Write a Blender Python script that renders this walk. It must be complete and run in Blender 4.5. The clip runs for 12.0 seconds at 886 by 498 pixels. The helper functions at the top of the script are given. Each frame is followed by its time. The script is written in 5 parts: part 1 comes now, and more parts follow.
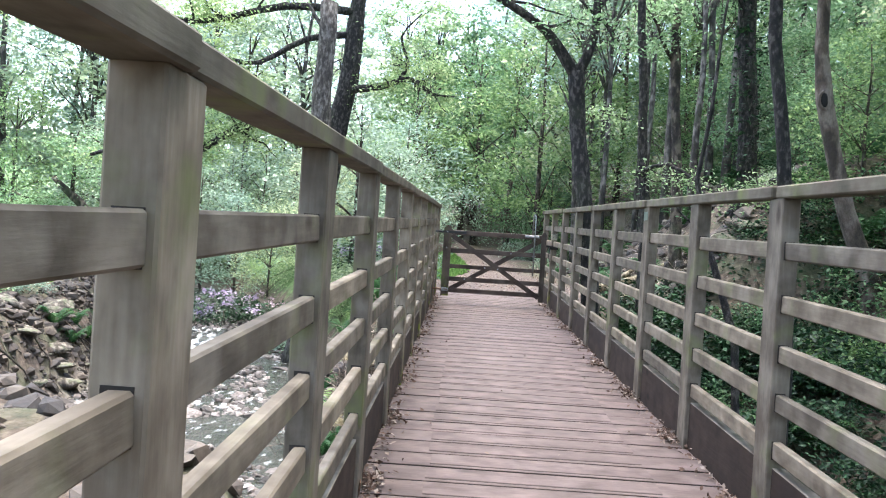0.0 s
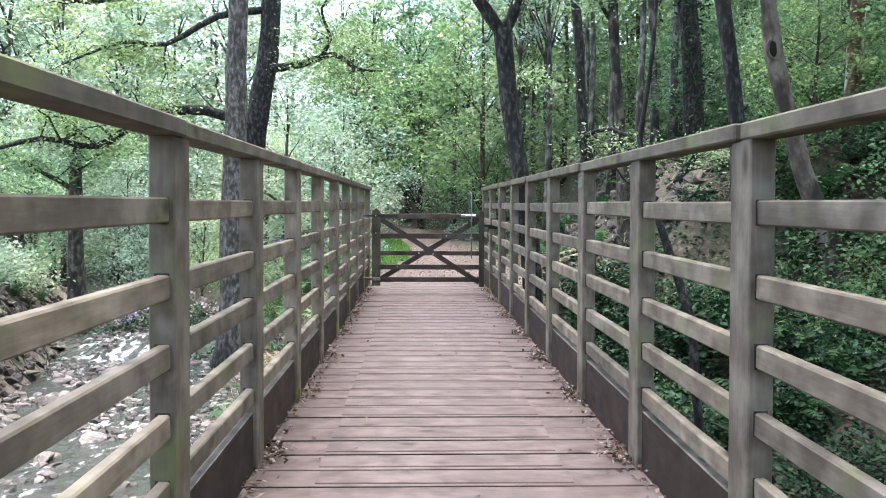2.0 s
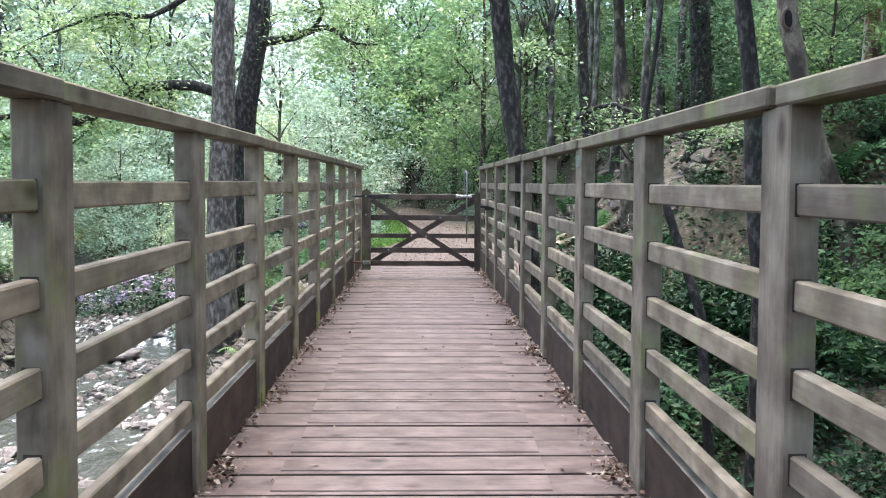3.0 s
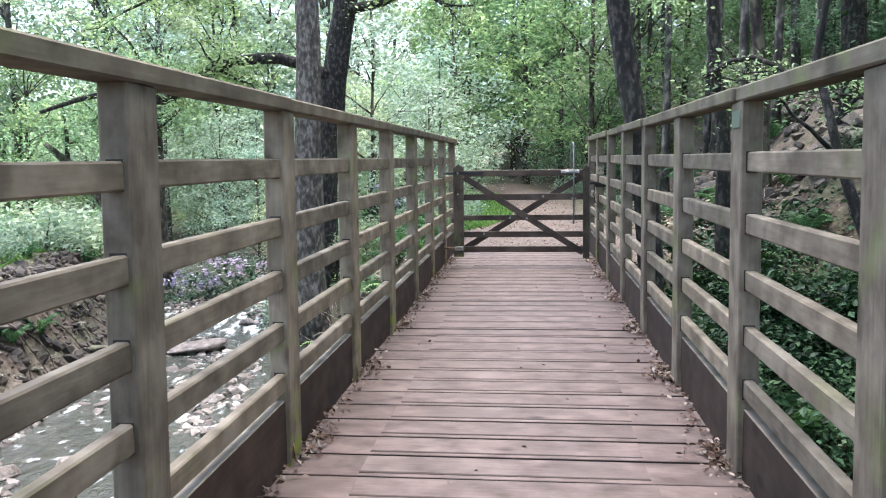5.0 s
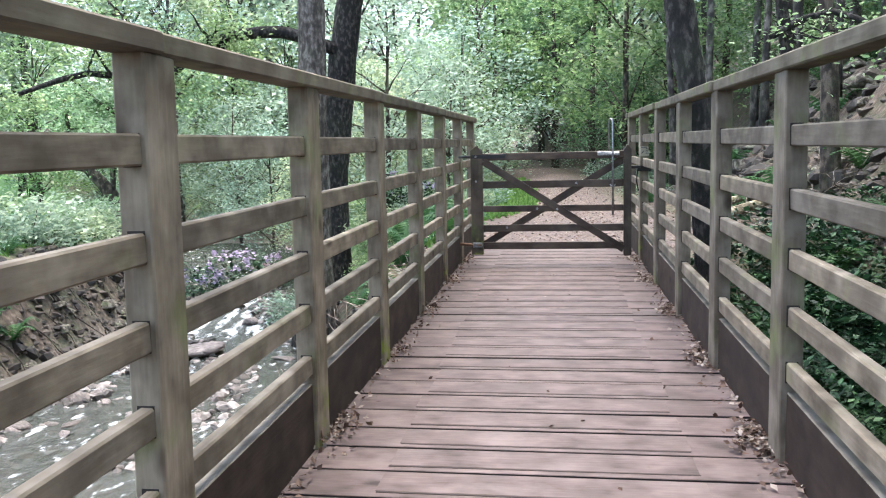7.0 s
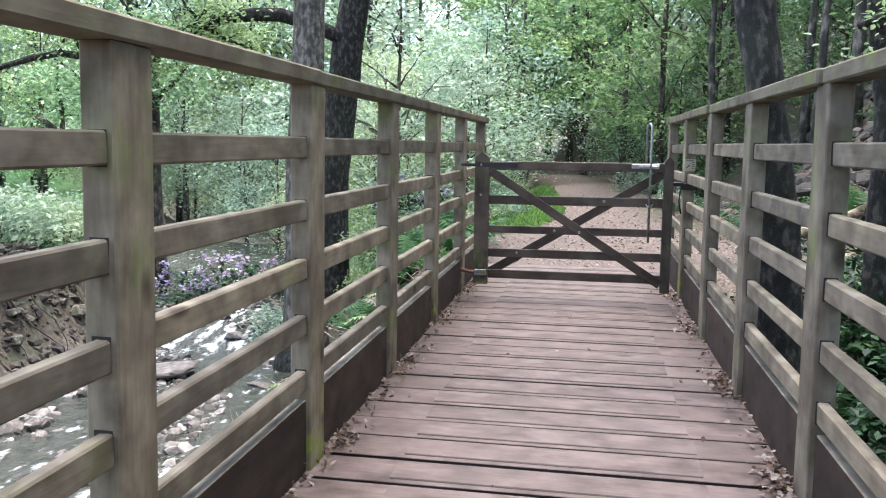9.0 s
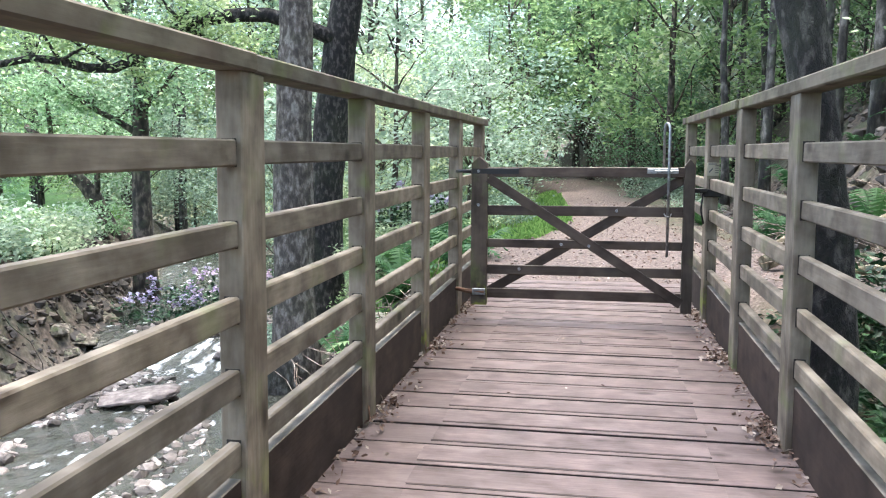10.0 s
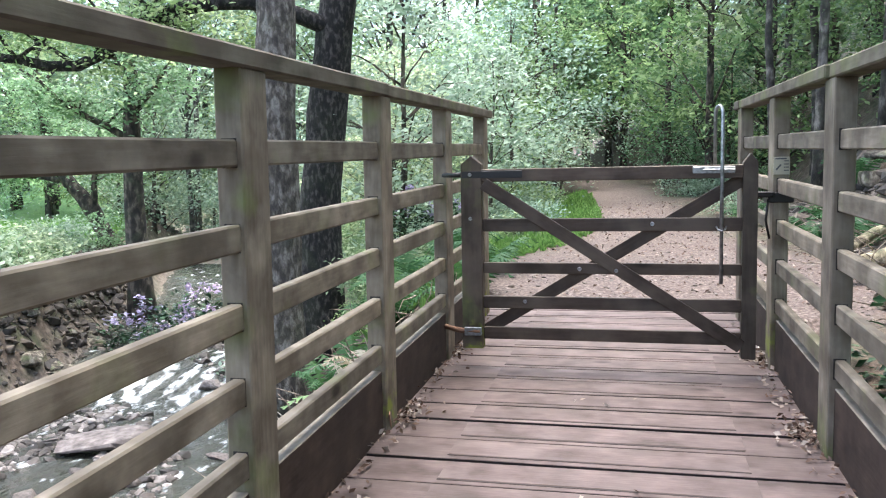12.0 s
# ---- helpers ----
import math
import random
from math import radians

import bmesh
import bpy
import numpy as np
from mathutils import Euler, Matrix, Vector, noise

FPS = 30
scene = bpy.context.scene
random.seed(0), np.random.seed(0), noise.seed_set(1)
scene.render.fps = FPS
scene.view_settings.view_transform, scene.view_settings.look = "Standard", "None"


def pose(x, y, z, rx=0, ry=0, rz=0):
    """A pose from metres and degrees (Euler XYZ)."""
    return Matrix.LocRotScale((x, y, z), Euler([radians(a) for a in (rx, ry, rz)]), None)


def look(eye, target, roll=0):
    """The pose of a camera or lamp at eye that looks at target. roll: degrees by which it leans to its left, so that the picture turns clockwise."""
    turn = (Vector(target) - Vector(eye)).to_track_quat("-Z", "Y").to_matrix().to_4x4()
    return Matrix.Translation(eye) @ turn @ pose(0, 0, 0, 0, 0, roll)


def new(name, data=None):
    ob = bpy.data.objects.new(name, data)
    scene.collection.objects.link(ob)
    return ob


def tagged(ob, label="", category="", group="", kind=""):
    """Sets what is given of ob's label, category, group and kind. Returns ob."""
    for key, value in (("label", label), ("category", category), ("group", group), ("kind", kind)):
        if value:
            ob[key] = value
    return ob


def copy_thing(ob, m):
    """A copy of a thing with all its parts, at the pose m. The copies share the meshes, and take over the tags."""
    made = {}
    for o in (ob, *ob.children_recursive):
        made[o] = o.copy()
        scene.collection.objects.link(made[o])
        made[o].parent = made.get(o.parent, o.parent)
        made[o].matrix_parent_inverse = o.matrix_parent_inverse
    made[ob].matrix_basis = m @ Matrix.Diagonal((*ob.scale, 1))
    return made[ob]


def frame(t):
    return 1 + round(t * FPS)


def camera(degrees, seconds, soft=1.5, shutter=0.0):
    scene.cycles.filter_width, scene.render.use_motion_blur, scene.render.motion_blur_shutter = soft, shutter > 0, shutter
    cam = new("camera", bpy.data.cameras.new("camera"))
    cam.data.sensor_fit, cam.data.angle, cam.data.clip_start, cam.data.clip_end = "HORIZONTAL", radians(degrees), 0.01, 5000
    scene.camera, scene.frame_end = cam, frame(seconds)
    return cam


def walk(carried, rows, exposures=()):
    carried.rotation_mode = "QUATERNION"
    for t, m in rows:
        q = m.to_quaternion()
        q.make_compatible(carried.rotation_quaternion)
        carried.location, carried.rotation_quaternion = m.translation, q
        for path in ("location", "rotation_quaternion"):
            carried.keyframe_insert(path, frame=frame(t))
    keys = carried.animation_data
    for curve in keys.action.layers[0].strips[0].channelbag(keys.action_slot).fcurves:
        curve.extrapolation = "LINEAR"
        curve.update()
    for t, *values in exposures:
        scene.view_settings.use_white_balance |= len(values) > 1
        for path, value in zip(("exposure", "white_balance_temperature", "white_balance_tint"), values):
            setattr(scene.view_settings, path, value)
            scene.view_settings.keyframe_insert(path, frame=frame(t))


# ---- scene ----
cam = camera(57.0, 12.0, soft=1.1)
PATH = [
    (0, (0.016, 0.098, 1.064), (-0.039, 2.098, 1.058), 3.59),
    (0.5, (0.140, 0.437, 1.077), (0.124, 2.437, 1.062), 1.86),
    (1, (0.213, 0.774, 1.076), (0.227, 2.774, 1.046), 0.82),
    (1.5, (0.295, 1.100, 1.077), (0.346, 3.099, 1.044), 0.24),
    (1.7, (0.350, 1.232, 1.078), (0.401, 3.231, 1.037), 0.41),
    (2, (0.442, 1.431, 1.077), (0.495, 3.430, 1.035), 0.17),
    (2.5, (0.545, 1.767, 1.080), (0.593, 3.765, 1.013), 0.41),
    (2.7, (0.581, 1.912, 1.104), (0.628, 3.909, 1.024), 0.37),
    (4.3, (0.685, 3.135, 1.135), (0.650, 5.131, 1.004), -0.26),
    (4.5, (0.686, 3.331, 1.144), (0.611, 5.324, 1.001), -0.30),
    (5, (0.719, 3.748, 1.165), (0.501, 5.731, 1.012), -0.63),
    (5.5, (0.723, 4.166, 1.165), (0.465, 6.143, 1.002), -0.67),
    (6, (0.738, 4.564, 1.161), (0.456, 6.537, 0.993), -0.90),
    (6.5, (0.741, 4.984, 1.156), (0.451, 6.955, 0.980), -1.04),
    (7, (0.693, 5.447, 1.184), (0.405, 7.417, 0.994), -1.14),
    (7.2, (0.684, 5.634, 1.191), (0.408, 7.605, 0.997), -1.04),
    (9, (0.726, 7.301, 1.270), (0.378, 9.261, 1.082), 0.99),
    (9.5, (0.708, 7.735, 1.285), (0.346, 9.694, 1.111), 1.94),
    (10, (0.693, 8.181, 1.286), (0.327, 10.139, 1.113), 0.30),
    (10.5, (0.704, 8.606, 1.305), (0.332, 10.563, 1.127), -0.44),
    (11, (0.694, 9.073, 1.323), (0.316, 11.029, 1.144), -0.68),
    (11.3, (0.685, 9.338, 1.316), (0.318, 11.296, 1.141), -0.75),
    (11.5, (0.731, 9.486, 1.326), (0.332, 11.438, 1.156), -0.82),
    (12, (0.738, 9.918, 1.328), (0.288, 11.859, 1.156), -0.96),
]
walk(cam, [(t, look(eye, target, roll)) for t, eye, target, roll in PATH], [(0.0, 2.72), (2.5, 2.72), (5.0, 2.64), (7.0, 2.68), (9.0, 2.66), (10.0, 2.86), (11.0, 2.66), (12.0, 2.72)])

# ---- light: bright overcast sky above the stream's gap in the canopy ----
world = bpy.data.worlds.new("sky")
scene.world = world
world.use_nodes = True
wn = world.node_tree.nodes
sky = wn.new("ShaderNodeTexSky")
sky.sky_type = "NISHITA"
sky.sun_disc = False
sky.sun_elevation, sky.sun_rotation = radians(83), radians(-11)
sky.air_density, sky.dust_density, sky.ozone_density = 1.0, 3.0, 0.6
wn["Background"].inputs["Strength"].default_value = 0.15
world.node_tree.links.new(sky.outputs[0], wn["Background"].inputs["Color"])
sun = new("sun", bpy.data.lights.new("sun", "SUN"))
sun.data.energy, sun.data.angle, sun.data.color = 1.15, radians(50), (1.0, 0.98, 0.95)
sun.matrix_world = look((-1, 5, 40), (0, 0, 0))


# ---- materials ----
def material(name, base=(0.5, 0.5, 0.5), rough=0.8, metal=0.0):
    m = bpy.data.materials.new(name)
    m.use_nodes = True
    b = m.node_tree.nodes["Principled BSDF"]
    b.inputs["Base Color"].default_value = (*base, 1)
    b.inputs["Roughness"].default_value = rough
    b.inputs["Metallic"].default_value = metal
    return m, m.node_tree.nodes, m.node_tree.links, b


def ramp(nodes, stops):
    r = nodes.new("ShaderNodeValToRGB")
    e = r.color_ramp.elements
    e[0].position, e[0].color = stops[0][0], (*stops[0][1], 1)
    e[1].position, e[1].color = stops[-1][0], (*stops[-1][1], 1)
    for p, c in stops[1:-1]:
        k = e.new(p)
        k.color = (*c, 1)
    return r


def noise_tex(nodes, links, coord, scale, detail=4.0, stretch=(1, 1, 1)):
    mp = nodes.new("ShaderNodeMapping")
    mp.inputs["Scale"].default_value = stretch
    links.new(coord, mp.inputs["Vector"])
    n = nodes.new("ShaderNodeTexNoise")
    n.inputs["Scale"].default_value, n.inputs["Detail"].default_value = scale, detail
    links.new(mp.outputs[0], n.inputs["Vector"])
    return n


def mix(nodes, links, kind, fac, a, b):
    n = nodes.new("ShaderNodeMix")
    n.data_type, n.blend_type = "RGBA", kind
    for sock, v in ((n.inputs[0], fac), (n.inputs[6], a), (n.inputs[7], b)):
        if isinstance(v, (int, float)):
            sock.default_value = v
        elif isinstance(v, tuple):
            sock.default_value = (*v, 1)
        else:
            links.new(v, sock)
    return n.outputs[2]


def bump(nodes, links, height, bsdf, strength=0.4, dist=0.01):
    b = nodes.new("ShaderNodeBump")
    b.inputs["Strength"].default_value, b.inputs["Distance"].default_value = strength, dist
    links.new(height, b.inputs["Height"])
    links.new(b.outputs[0], bsdf.inputs["Normal"])


def wood(name, dark, mid, light, axis, rough=0.75, moss=0.0, stain=(0.1, 0.078, 0.062), vary=1.0):
    """Weathered timber whose grain runs along the axis given, with pieces that differ a little."""
    m, n, l, b = material(name, mid, rough)
    b.inputs["Specular IOR Level"].default_value = 0.25
    tc = n.new("ShaderNodeTexCoord")
    info = n.new("ShaderNodeObjectInfo")
    add = n.new("ShaderNodeVectorMath")
    add.operation = "MULTIPLY_ADD"
    comb = n.new("ShaderNodeCombineXYZ")
    for k in range(3):
        l.new(info.outputs["Random"], comb.inputs[k])
    add.inputs[1].default_value = (37, 23, 51)
    l.new(comb.outputs[0], add.inputs[0])
    l.new(tc.outputs["Object"], add.inputs[2])
    v = add.outputs[0]
    st = [1.0, 1.0, 1.0]
    st["xyz".index(axis)] = 0.1
    grain = noise_tex(n, l, v, 55, 6, tuple(st))
    st2 = [1.0, 1.0, 1.0]
    st2["xyz".index(axis)] = 0.75
    wear = noise_tex(n, l, v, 7, 9, tuple(st2))
    blot = noise_tex(n, l, v, 3.4, 8)
    soft_d, soft_l = tuple(0.5 * q + 0.5 * w for q, w in zip(dark, mid)), tuple(0.5 * q + 0.5 * w for q, w in zip(light, mid))
    r = ramp(n, [(0.3, soft_d), (0.5, mid), (0.72, soft_l)])
    l.new(grain.outputs[0], r.inputs[0])
    r2 = ramp(n, [(0.32, (0.5, 0.48, 0.45)), (0.68, (1.3, 1.29, 1.27))])
    l.new(wear.outputs[0], r2.inputs[0])
    c = mix(n, l, "MULTIPLY", 1.0, r.outputs[0], r2.outputs[0])
    rs = ramp(n, [(0.45, (0, 0, 0)), (0.7, (1, 1, 1))])
    l.new(blot.outputs[0], rs.inputs[0])
    sf = n.new("ShaderNodeMath")
    sf.operation = "MULTIPLY"
    sf.inputs[1].default_value = 0.72
    l.new(rs.outputs[0], sf.inputs[0])
    c = mix(n, l, "MIX", sf.outputs[0], c, stain)
    pale = noise_tex(n, l, v, 4.5, 8, tuple(st2))
    rp = ramp(n, [(0.54, (0, 0, 0)), (0.68, (1, 1, 1))])
    l.new(pale.outputs[0], rp.inputs[0])
    pf = n.new("ShaderNodeMath")
    pf.operation = "MULTIPLY"
    pf.inputs[1].default_value = 0.45
    l.new(rp.outputs[0], pf.inputs[0])
    c = mix(n, l, "MIX", pf.outputs[0], c, tuple(1.3 * q for q in light))
    tone = ramp(n, [(0.0, (1 - 0.2 * vary,) * 3), (1.0, (1 + 0.16 * vary, 1 + 0.13 * vary, 1 + 0.08 * vary))])
    l.new(info.outputs["Random"], tone.inputs[0])
    c = mix(n, l, "MULTIPLY", 1.0, c, tone.outputs[0])
    if moss:
        mn = noise_tex(n, l, v, 3.2, 5)
        mr = ramp(n, [(0.56, (0, 0, 0)), (0.72, (1, 1, 1))])
        l.new(mn.outputs[0], mr.inputs[0])
        mf = n.new("ShaderNodeMath")
        mf.operation = "MULTIPLY"
        mf.inputs[1].default_value = moss
        l.new(mr.outputs[0], mf.inputs[0])
        c = mix(n, l, "MIX", mf.outputs[0], c, (0.13, 0.16, 0.05))
    if axis == "z" and moss:
        sepz = n.new("ShaderNodeSeparateXYZ")
        l.new(tc.outputs["Object"], sepz.inputs[0])
        low = n.new("ShaderNodeMapRange")
        for key, val in (("From Min", 0.42), ("From Max", 0.08), ("To Min", 0.0), ("To Max", 1.0)):
            low.inputs[key].default_value = val
        l.new(sepz.outputs[2], low.inputs["Value"])
        pick = n.new("ShaderNodeMath")
        pick.operation = "GREATER_THAN"
        pick.inputs[1].default_value = 0.62
        l.new(info.outputs["Random"], pick.inputs[0])
        patch = noise_tex(n, l, v, 9, 5)
        pr = ramp(n, [(0.48, (0, 0, 0)), (0.62, (1, 1, 1))])
        l.new(patch.outputs[0], pr.inputs[0])
        m1, m2 = n.new("ShaderNodeMath"), n.new("ShaderNodeMath")
        m1.operation = m2.operation = "MULTIPLY"
        l.new(low.outputs[0], m1.inputs[0])
        l.new(pick.outputs[0], m1.inputs[1])
        l.new(m1.outputs[0], m2.inputs[0])
        l.new(pr.outputs[0], m2.inputs[1])
        c = mix(n, l, "MIX", m2.outputs[0], c, (0.17, 0.2, 0.03))
    knots = n.new("ShaderNodeTexVoronoi")
    mpk = n.new("ShaderNodeMapping")
    mpk.inputs["Scale"].default_value = tuple(3.2 if q == 1.0 else 1.6 for q in st)
    l.new(v, mpk.inputs["Vector"])
    l.new(mpk.outputs[0], knots.inputs["Vector"])
    knots.inputs["Scale"].default_value = 1.0
    kr = ramp(n, [(0.05, (0.16, 0.12, 0.1)), (0.13, (1, 1, 1))])
    l.new(knots.outputs["Distance"], kr.inputs[0])
    c = mix(n, l, "MULTIPLY", 0.8, c, kr.outputs[0])
    l.new(c, b.inputs["Base Color"])
    relief = n.new("ShaderNodeMath")
    relief.operation = "MULTIPLY_ADD"
    relief.inputs[1].default_value = 0.6
    l.new(grain.outputs[0], relief.inputs[0])
    l.new(wear.outputs[0], relief.inputs[2])
    bump(n, l, relief.outputs[0], b, 0.4, 0.006)
    return m


RAIL = ((0.114, 0.094, 0.071), (0.162, 0.139, 0.11), (0.222, 0.197, 0.163))
wood_y = wood("rail_timber", *RAIL, "y", 0.8, 0.34, (0.075, 0.062, 0.048), 1.3)
wood_z = wood("post_timber", *RAIL, "z", 0.8, 0.6, (0.085, 0.066, 0.05), 1.2)
wood_deck = wood("deck_timber", (0.079, 0.0575, 0.0535), (0.106, 0.079, 0.0755), (0.132, 0.104, 0.0995), "x", 0.62, 0.0, (0.088, 0.068, 0.062), 0.32)
wood_strip = wood("strip_timber", (0.079, 0.0575, 0.0535), (0.106, 0.079, 0.0755), (0.132, 0.104, 0.0995), "x", 0.62, 0.0, (0.088, 0.068, 0.062), 0.14)
wood_hand = wood("handrail_timber", (0.08, 0.073, 0.053), (0.11, 0.1, 0.076), (0.145, 0.133, 0.105), "y", 0.85, 0.6)
wood_pale_top = wood("bleached_edge", (0.125, 0.11, 0.09), (0.165, 0.148, 0.124), (0.215, 0.198, 0.17), "y", 0.85)
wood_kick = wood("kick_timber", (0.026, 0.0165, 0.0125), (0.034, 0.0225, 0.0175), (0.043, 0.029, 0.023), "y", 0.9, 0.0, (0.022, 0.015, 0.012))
wood_gate = wood("gate_timber_x", (0.0272, 0.0176, 0.0136), (0.0416, 0.0288, 0.0224), (0.0624, 0.0464, 0.0368), "x", 0.55)
wood_gate_z = wood("gate_timber_z", (0.0288, 0.0208, 0.016), (0.0464, 0.0352, 0.0272), (0.072, 0.0584, 0.044), "z", 0.6, 0.4)


def bark(name, dark, light, scale=9.0, moss=0.3):
    m, n, l, b = material(name, dark, 0.95)
    tc = n.new("ShaderNodeTexCoord")
    v = tc.outputs["Object"]
    g = noise_tex(n, l, v, scale, 9, (1, 1, 0.5))
    big = noise_tex(n, l, v, 2.6, 8)
    r = ramp(n, [(0.4, tuple(0.4 * c for c in dark)), (0.52, dark), (0.62, light)])
    l.new(g.outputs[0], r.inputs[0])
    mr = ramp(n, [(0.5, (0, 0, 0)), (0.7, (1, 1, 1))])
    l.new(big.outputs[0], mr.inputs[0])
    mf = n.new("ShaderNodeMath")
    mf.operation = "MULTIPLY"
    mf.inputs[1].default_value = moss
    l.new(mr.outputs[0], mf.inputs[0])
    c = mix(n, l, "MIX", mf.outputs[0], r.outputs[0], (0.1, 0.13, 0.06))
    crack = n.new("ShaderNodeTexVoronoi")
    crack.feature = "DISTANCE_TO_EDGE"
    crack.inputs["Scale"].default_value = scale * 1.6 if scale > 11 else 26
    warp = n.new("ShaderNodeVectorMath")
    warp.operation = "MULTIPLY_ADD"
    warp.inputs[1].default_value = (0.2, 0.2, 0.3)
    l.new(g.outputs[1], warp.inputs[0])
    l.new(v, warp.inputs[2])
    mp = n.new("ShaderNodeMapping")
    mp.inputs["Scale"].default_value = (1, 1, 0.3)
    l.new(warp.outputs[0], mp.inputs["Vector"])
    l.new(mp.outputs[0], crack.inputs["Vector"])
    cr = ramp(n, [(0.0, (0.35, 0.34, 0.33)), (0.16, (1.05, 1.05, 1.05))])
    l.new(crack.outputs["Distance"], cr.inputs[0])
    c = mix(n, l, "MULTIPLY", 0.6 if scale > 11 else 0.35, c, cr.outputs[0])
    l.new(c, b.inputs["Base Color"])
    bump(n, l, cr.outputs[0], b, 0.6 if scale > 11 else 0.4, 0.03)
    return m


bark_dark = bark("dark_bark", (0.02, 0.0168, 0.0155), (0.075, 0.065, 0.06), 18, 0.14)
bark_pale = bark("pale_bark", (0.092, 0.08, 0.068), (0.172, 0.16, 0.144), 13, 0.15)
bark_brown = bark("brown_bark", (0.048, 0.0368, 0.0288), (0.136, 0.108, 0.084), 9, 0.35)
bark_far = bark("far_bark", (0.06, 0.0528, 0.0448), (0.168, 0.152, 0.132), 6, 0.3)


def leaf(name, a, b_, c_, thin=0.5, rough=0.6):
    """Leaves that take light from both sides, each one a little different in green."""
    m, n, l, b = material(name, a, rough)
    b.inputs["Specular IOR Level"].default_value = 0.22
    geo = n.new("ShaderNodeNewGeometry")
    r = ramp(n, [(0.0, a), (0.55, b_), (1.0, c_)])
    l.new(geo.outputs["Random Per Island"], r.inputs[0])
    info = n.new("ShaderNodeObjectInfo")
    tone = ramp(n, [(0.0, (0.8, 0.9, 0.95)), (0.5, (1, 1, 1)), (1.0, (1.15, 1.08, 0.85))])
    l.new(info.outputs["Random"], tone.inputs[0])
    c = mix(n, l, "MULTIPLY", 1.0, r.outputs[0], tone.outputs[0])
    l.new(c, b.inputs["Base Color"])
    tr = n.new("ShaderNodeBsdfTranslucent")
    l.new(c, tr.inputs["Color"])
    mx = n.new("ShaderNodeMixShader")
    mx.inputs[0].default_value = thin
    l.new(b.outputs[0], mx.inputs[1])
    l.new(tr.outputs[0], mx.inputs[2])
    l.new(mx.outputs[0], n["Material Output"].inputs["Surface"])
    return m


leaf_oak = leaf("oak_leaf", (0.12, 0.195, 0.085), (0.25, 0.36, 0.18), (0.44, 0.54, 0.34), 0.64)
leaf_mint = leaf("canopy_leaf", (0.138, 0.212, 0.142), (0.28, 0.362, 0.262), (0.45, 0.54, 0.43), 0.64)
leaf_lime = leaf("lime_leaf", (0.1, 0.18, 0.075), (0.22, 0.34, 0.16), (0.38, 0.5, 0.3), 0.6)
# Green darkened further: the wooded slope's shade is put into this colour
leaf_deep_shaded = leaf("deep_green_leaf", (0.07, 0.135, 0.065), (0.14, 0.245, 0.12), (0.27, 0.39, 0.22), 0.58)
# Dark green taken near black: the gully's deep shade is painted into it
leaf_dark_shaded = leaf("shrub_leaf", (0.006, 0.02, 0.009), (0.015, 0.044, 0.019), (0.055, 0.125, 0.055), 0.16, 0.5)
leaf_fern = leaf("fern_leaf", (0.018, 0.056, 0.022), (0.034, 0.09, 0.034), (0.066, 0.135, 0.056), 0.35)
petal = leaf("petal", (0.3, 0.22, 0.36), (0.42, 0.34, 0.47), (0.58, 0.52, 0.62), 0.3)
dry_leaf = leaf("dry_leaf", (0.045, 0.024, 0.017), (0.135, 0.088, 0.066), (0.34, 0.29, 0.25), 0.15, 0.8)


# ---- ways to build ----
def mesh(name, bm):
    me = bpy.data.meshes.new(name)
    bm.to_mesh(me)
    bm.free()
    return me


def part(name, data, mat, parent=None, label="", m=None):
    """One mesh object, under a thing where a parent is given."""
    me = mesh(name, data) if isinstance(data, bmesh.types.BMesh) else data
    if not me.materials and mat:
        me.materials.append(mat)
    ob = new(name, me)
    if parent:
        ob.parent = parent
    if m is not None:
        ob.matrix_basis = m
    if label:
        ob["label"] = label
    return ob


def block(sx, sy, sz, bevel=0.004, origin=(0, 0, 0), bm=None, uneven=0.0):
    """A bevelled box of that size round the origin given."""
    bm = bm or bmesh.new()
    made = bmesh.ops.create_cube(bm, size=1.0)["verts"]
    for v in made:
        v.co = Vector((v.co.x * sx, v.co.y * sy, v.co.z * sz))
        v.co += Vector((random.uniform(-1, 1), random.uniform(-1, 1), random.uniform(-1, 1))) * uneven
        v.co += Vector(origin)
    if bevel:
        edges = list({e for v in made for e in v.link_edges})
        bmesh.ops.bevel(bm, geom=edges, offset=bevel, segments=1, affect="EDGES")
    return bm


def tube(bm, pts, radii, seg=8, rough=0.0, cap=True):
    """A round limb along the points given, with a radius at each."""
    pts = [Vector(p) for p in pts]
    rings = []
    side = Vector((1, 0.13, 0.07))
    for i, p in enumerate(pts):
        d = (pts[min(i + 1, len(pts) - 1)] - pts[max(i - 1, 0)]).normalized()
        side = (side - d * side.dot(d)).normalized()
        up = d.cross(side)
        ring = []
        for k in range(seg):
            a = 2 * math.pi * k / seg
            q = side * math.cos(a) + up * math.sin(a)
            r = radii[i]
            if rough:
                r *= 1 + rough * noise.noise((p + q * radii[i]) * 2.3 + Vector((k, 0, 0)) * 0.31)
            ring.append(bm.verts.new(p + q * r))
        rings.append(ring)
    for a, b in zip(rings, rings[1:]):
        for k in range(seg):
            f = bm.faces.new((a[k], a[(k + 1) % seg], b[(k + 1) % seg], b[k]))
            f.smooth = True
    if cap:
        bm.faces.new(rings[-1])
        bm.faces.new(rings[0][::-1])
    return bm


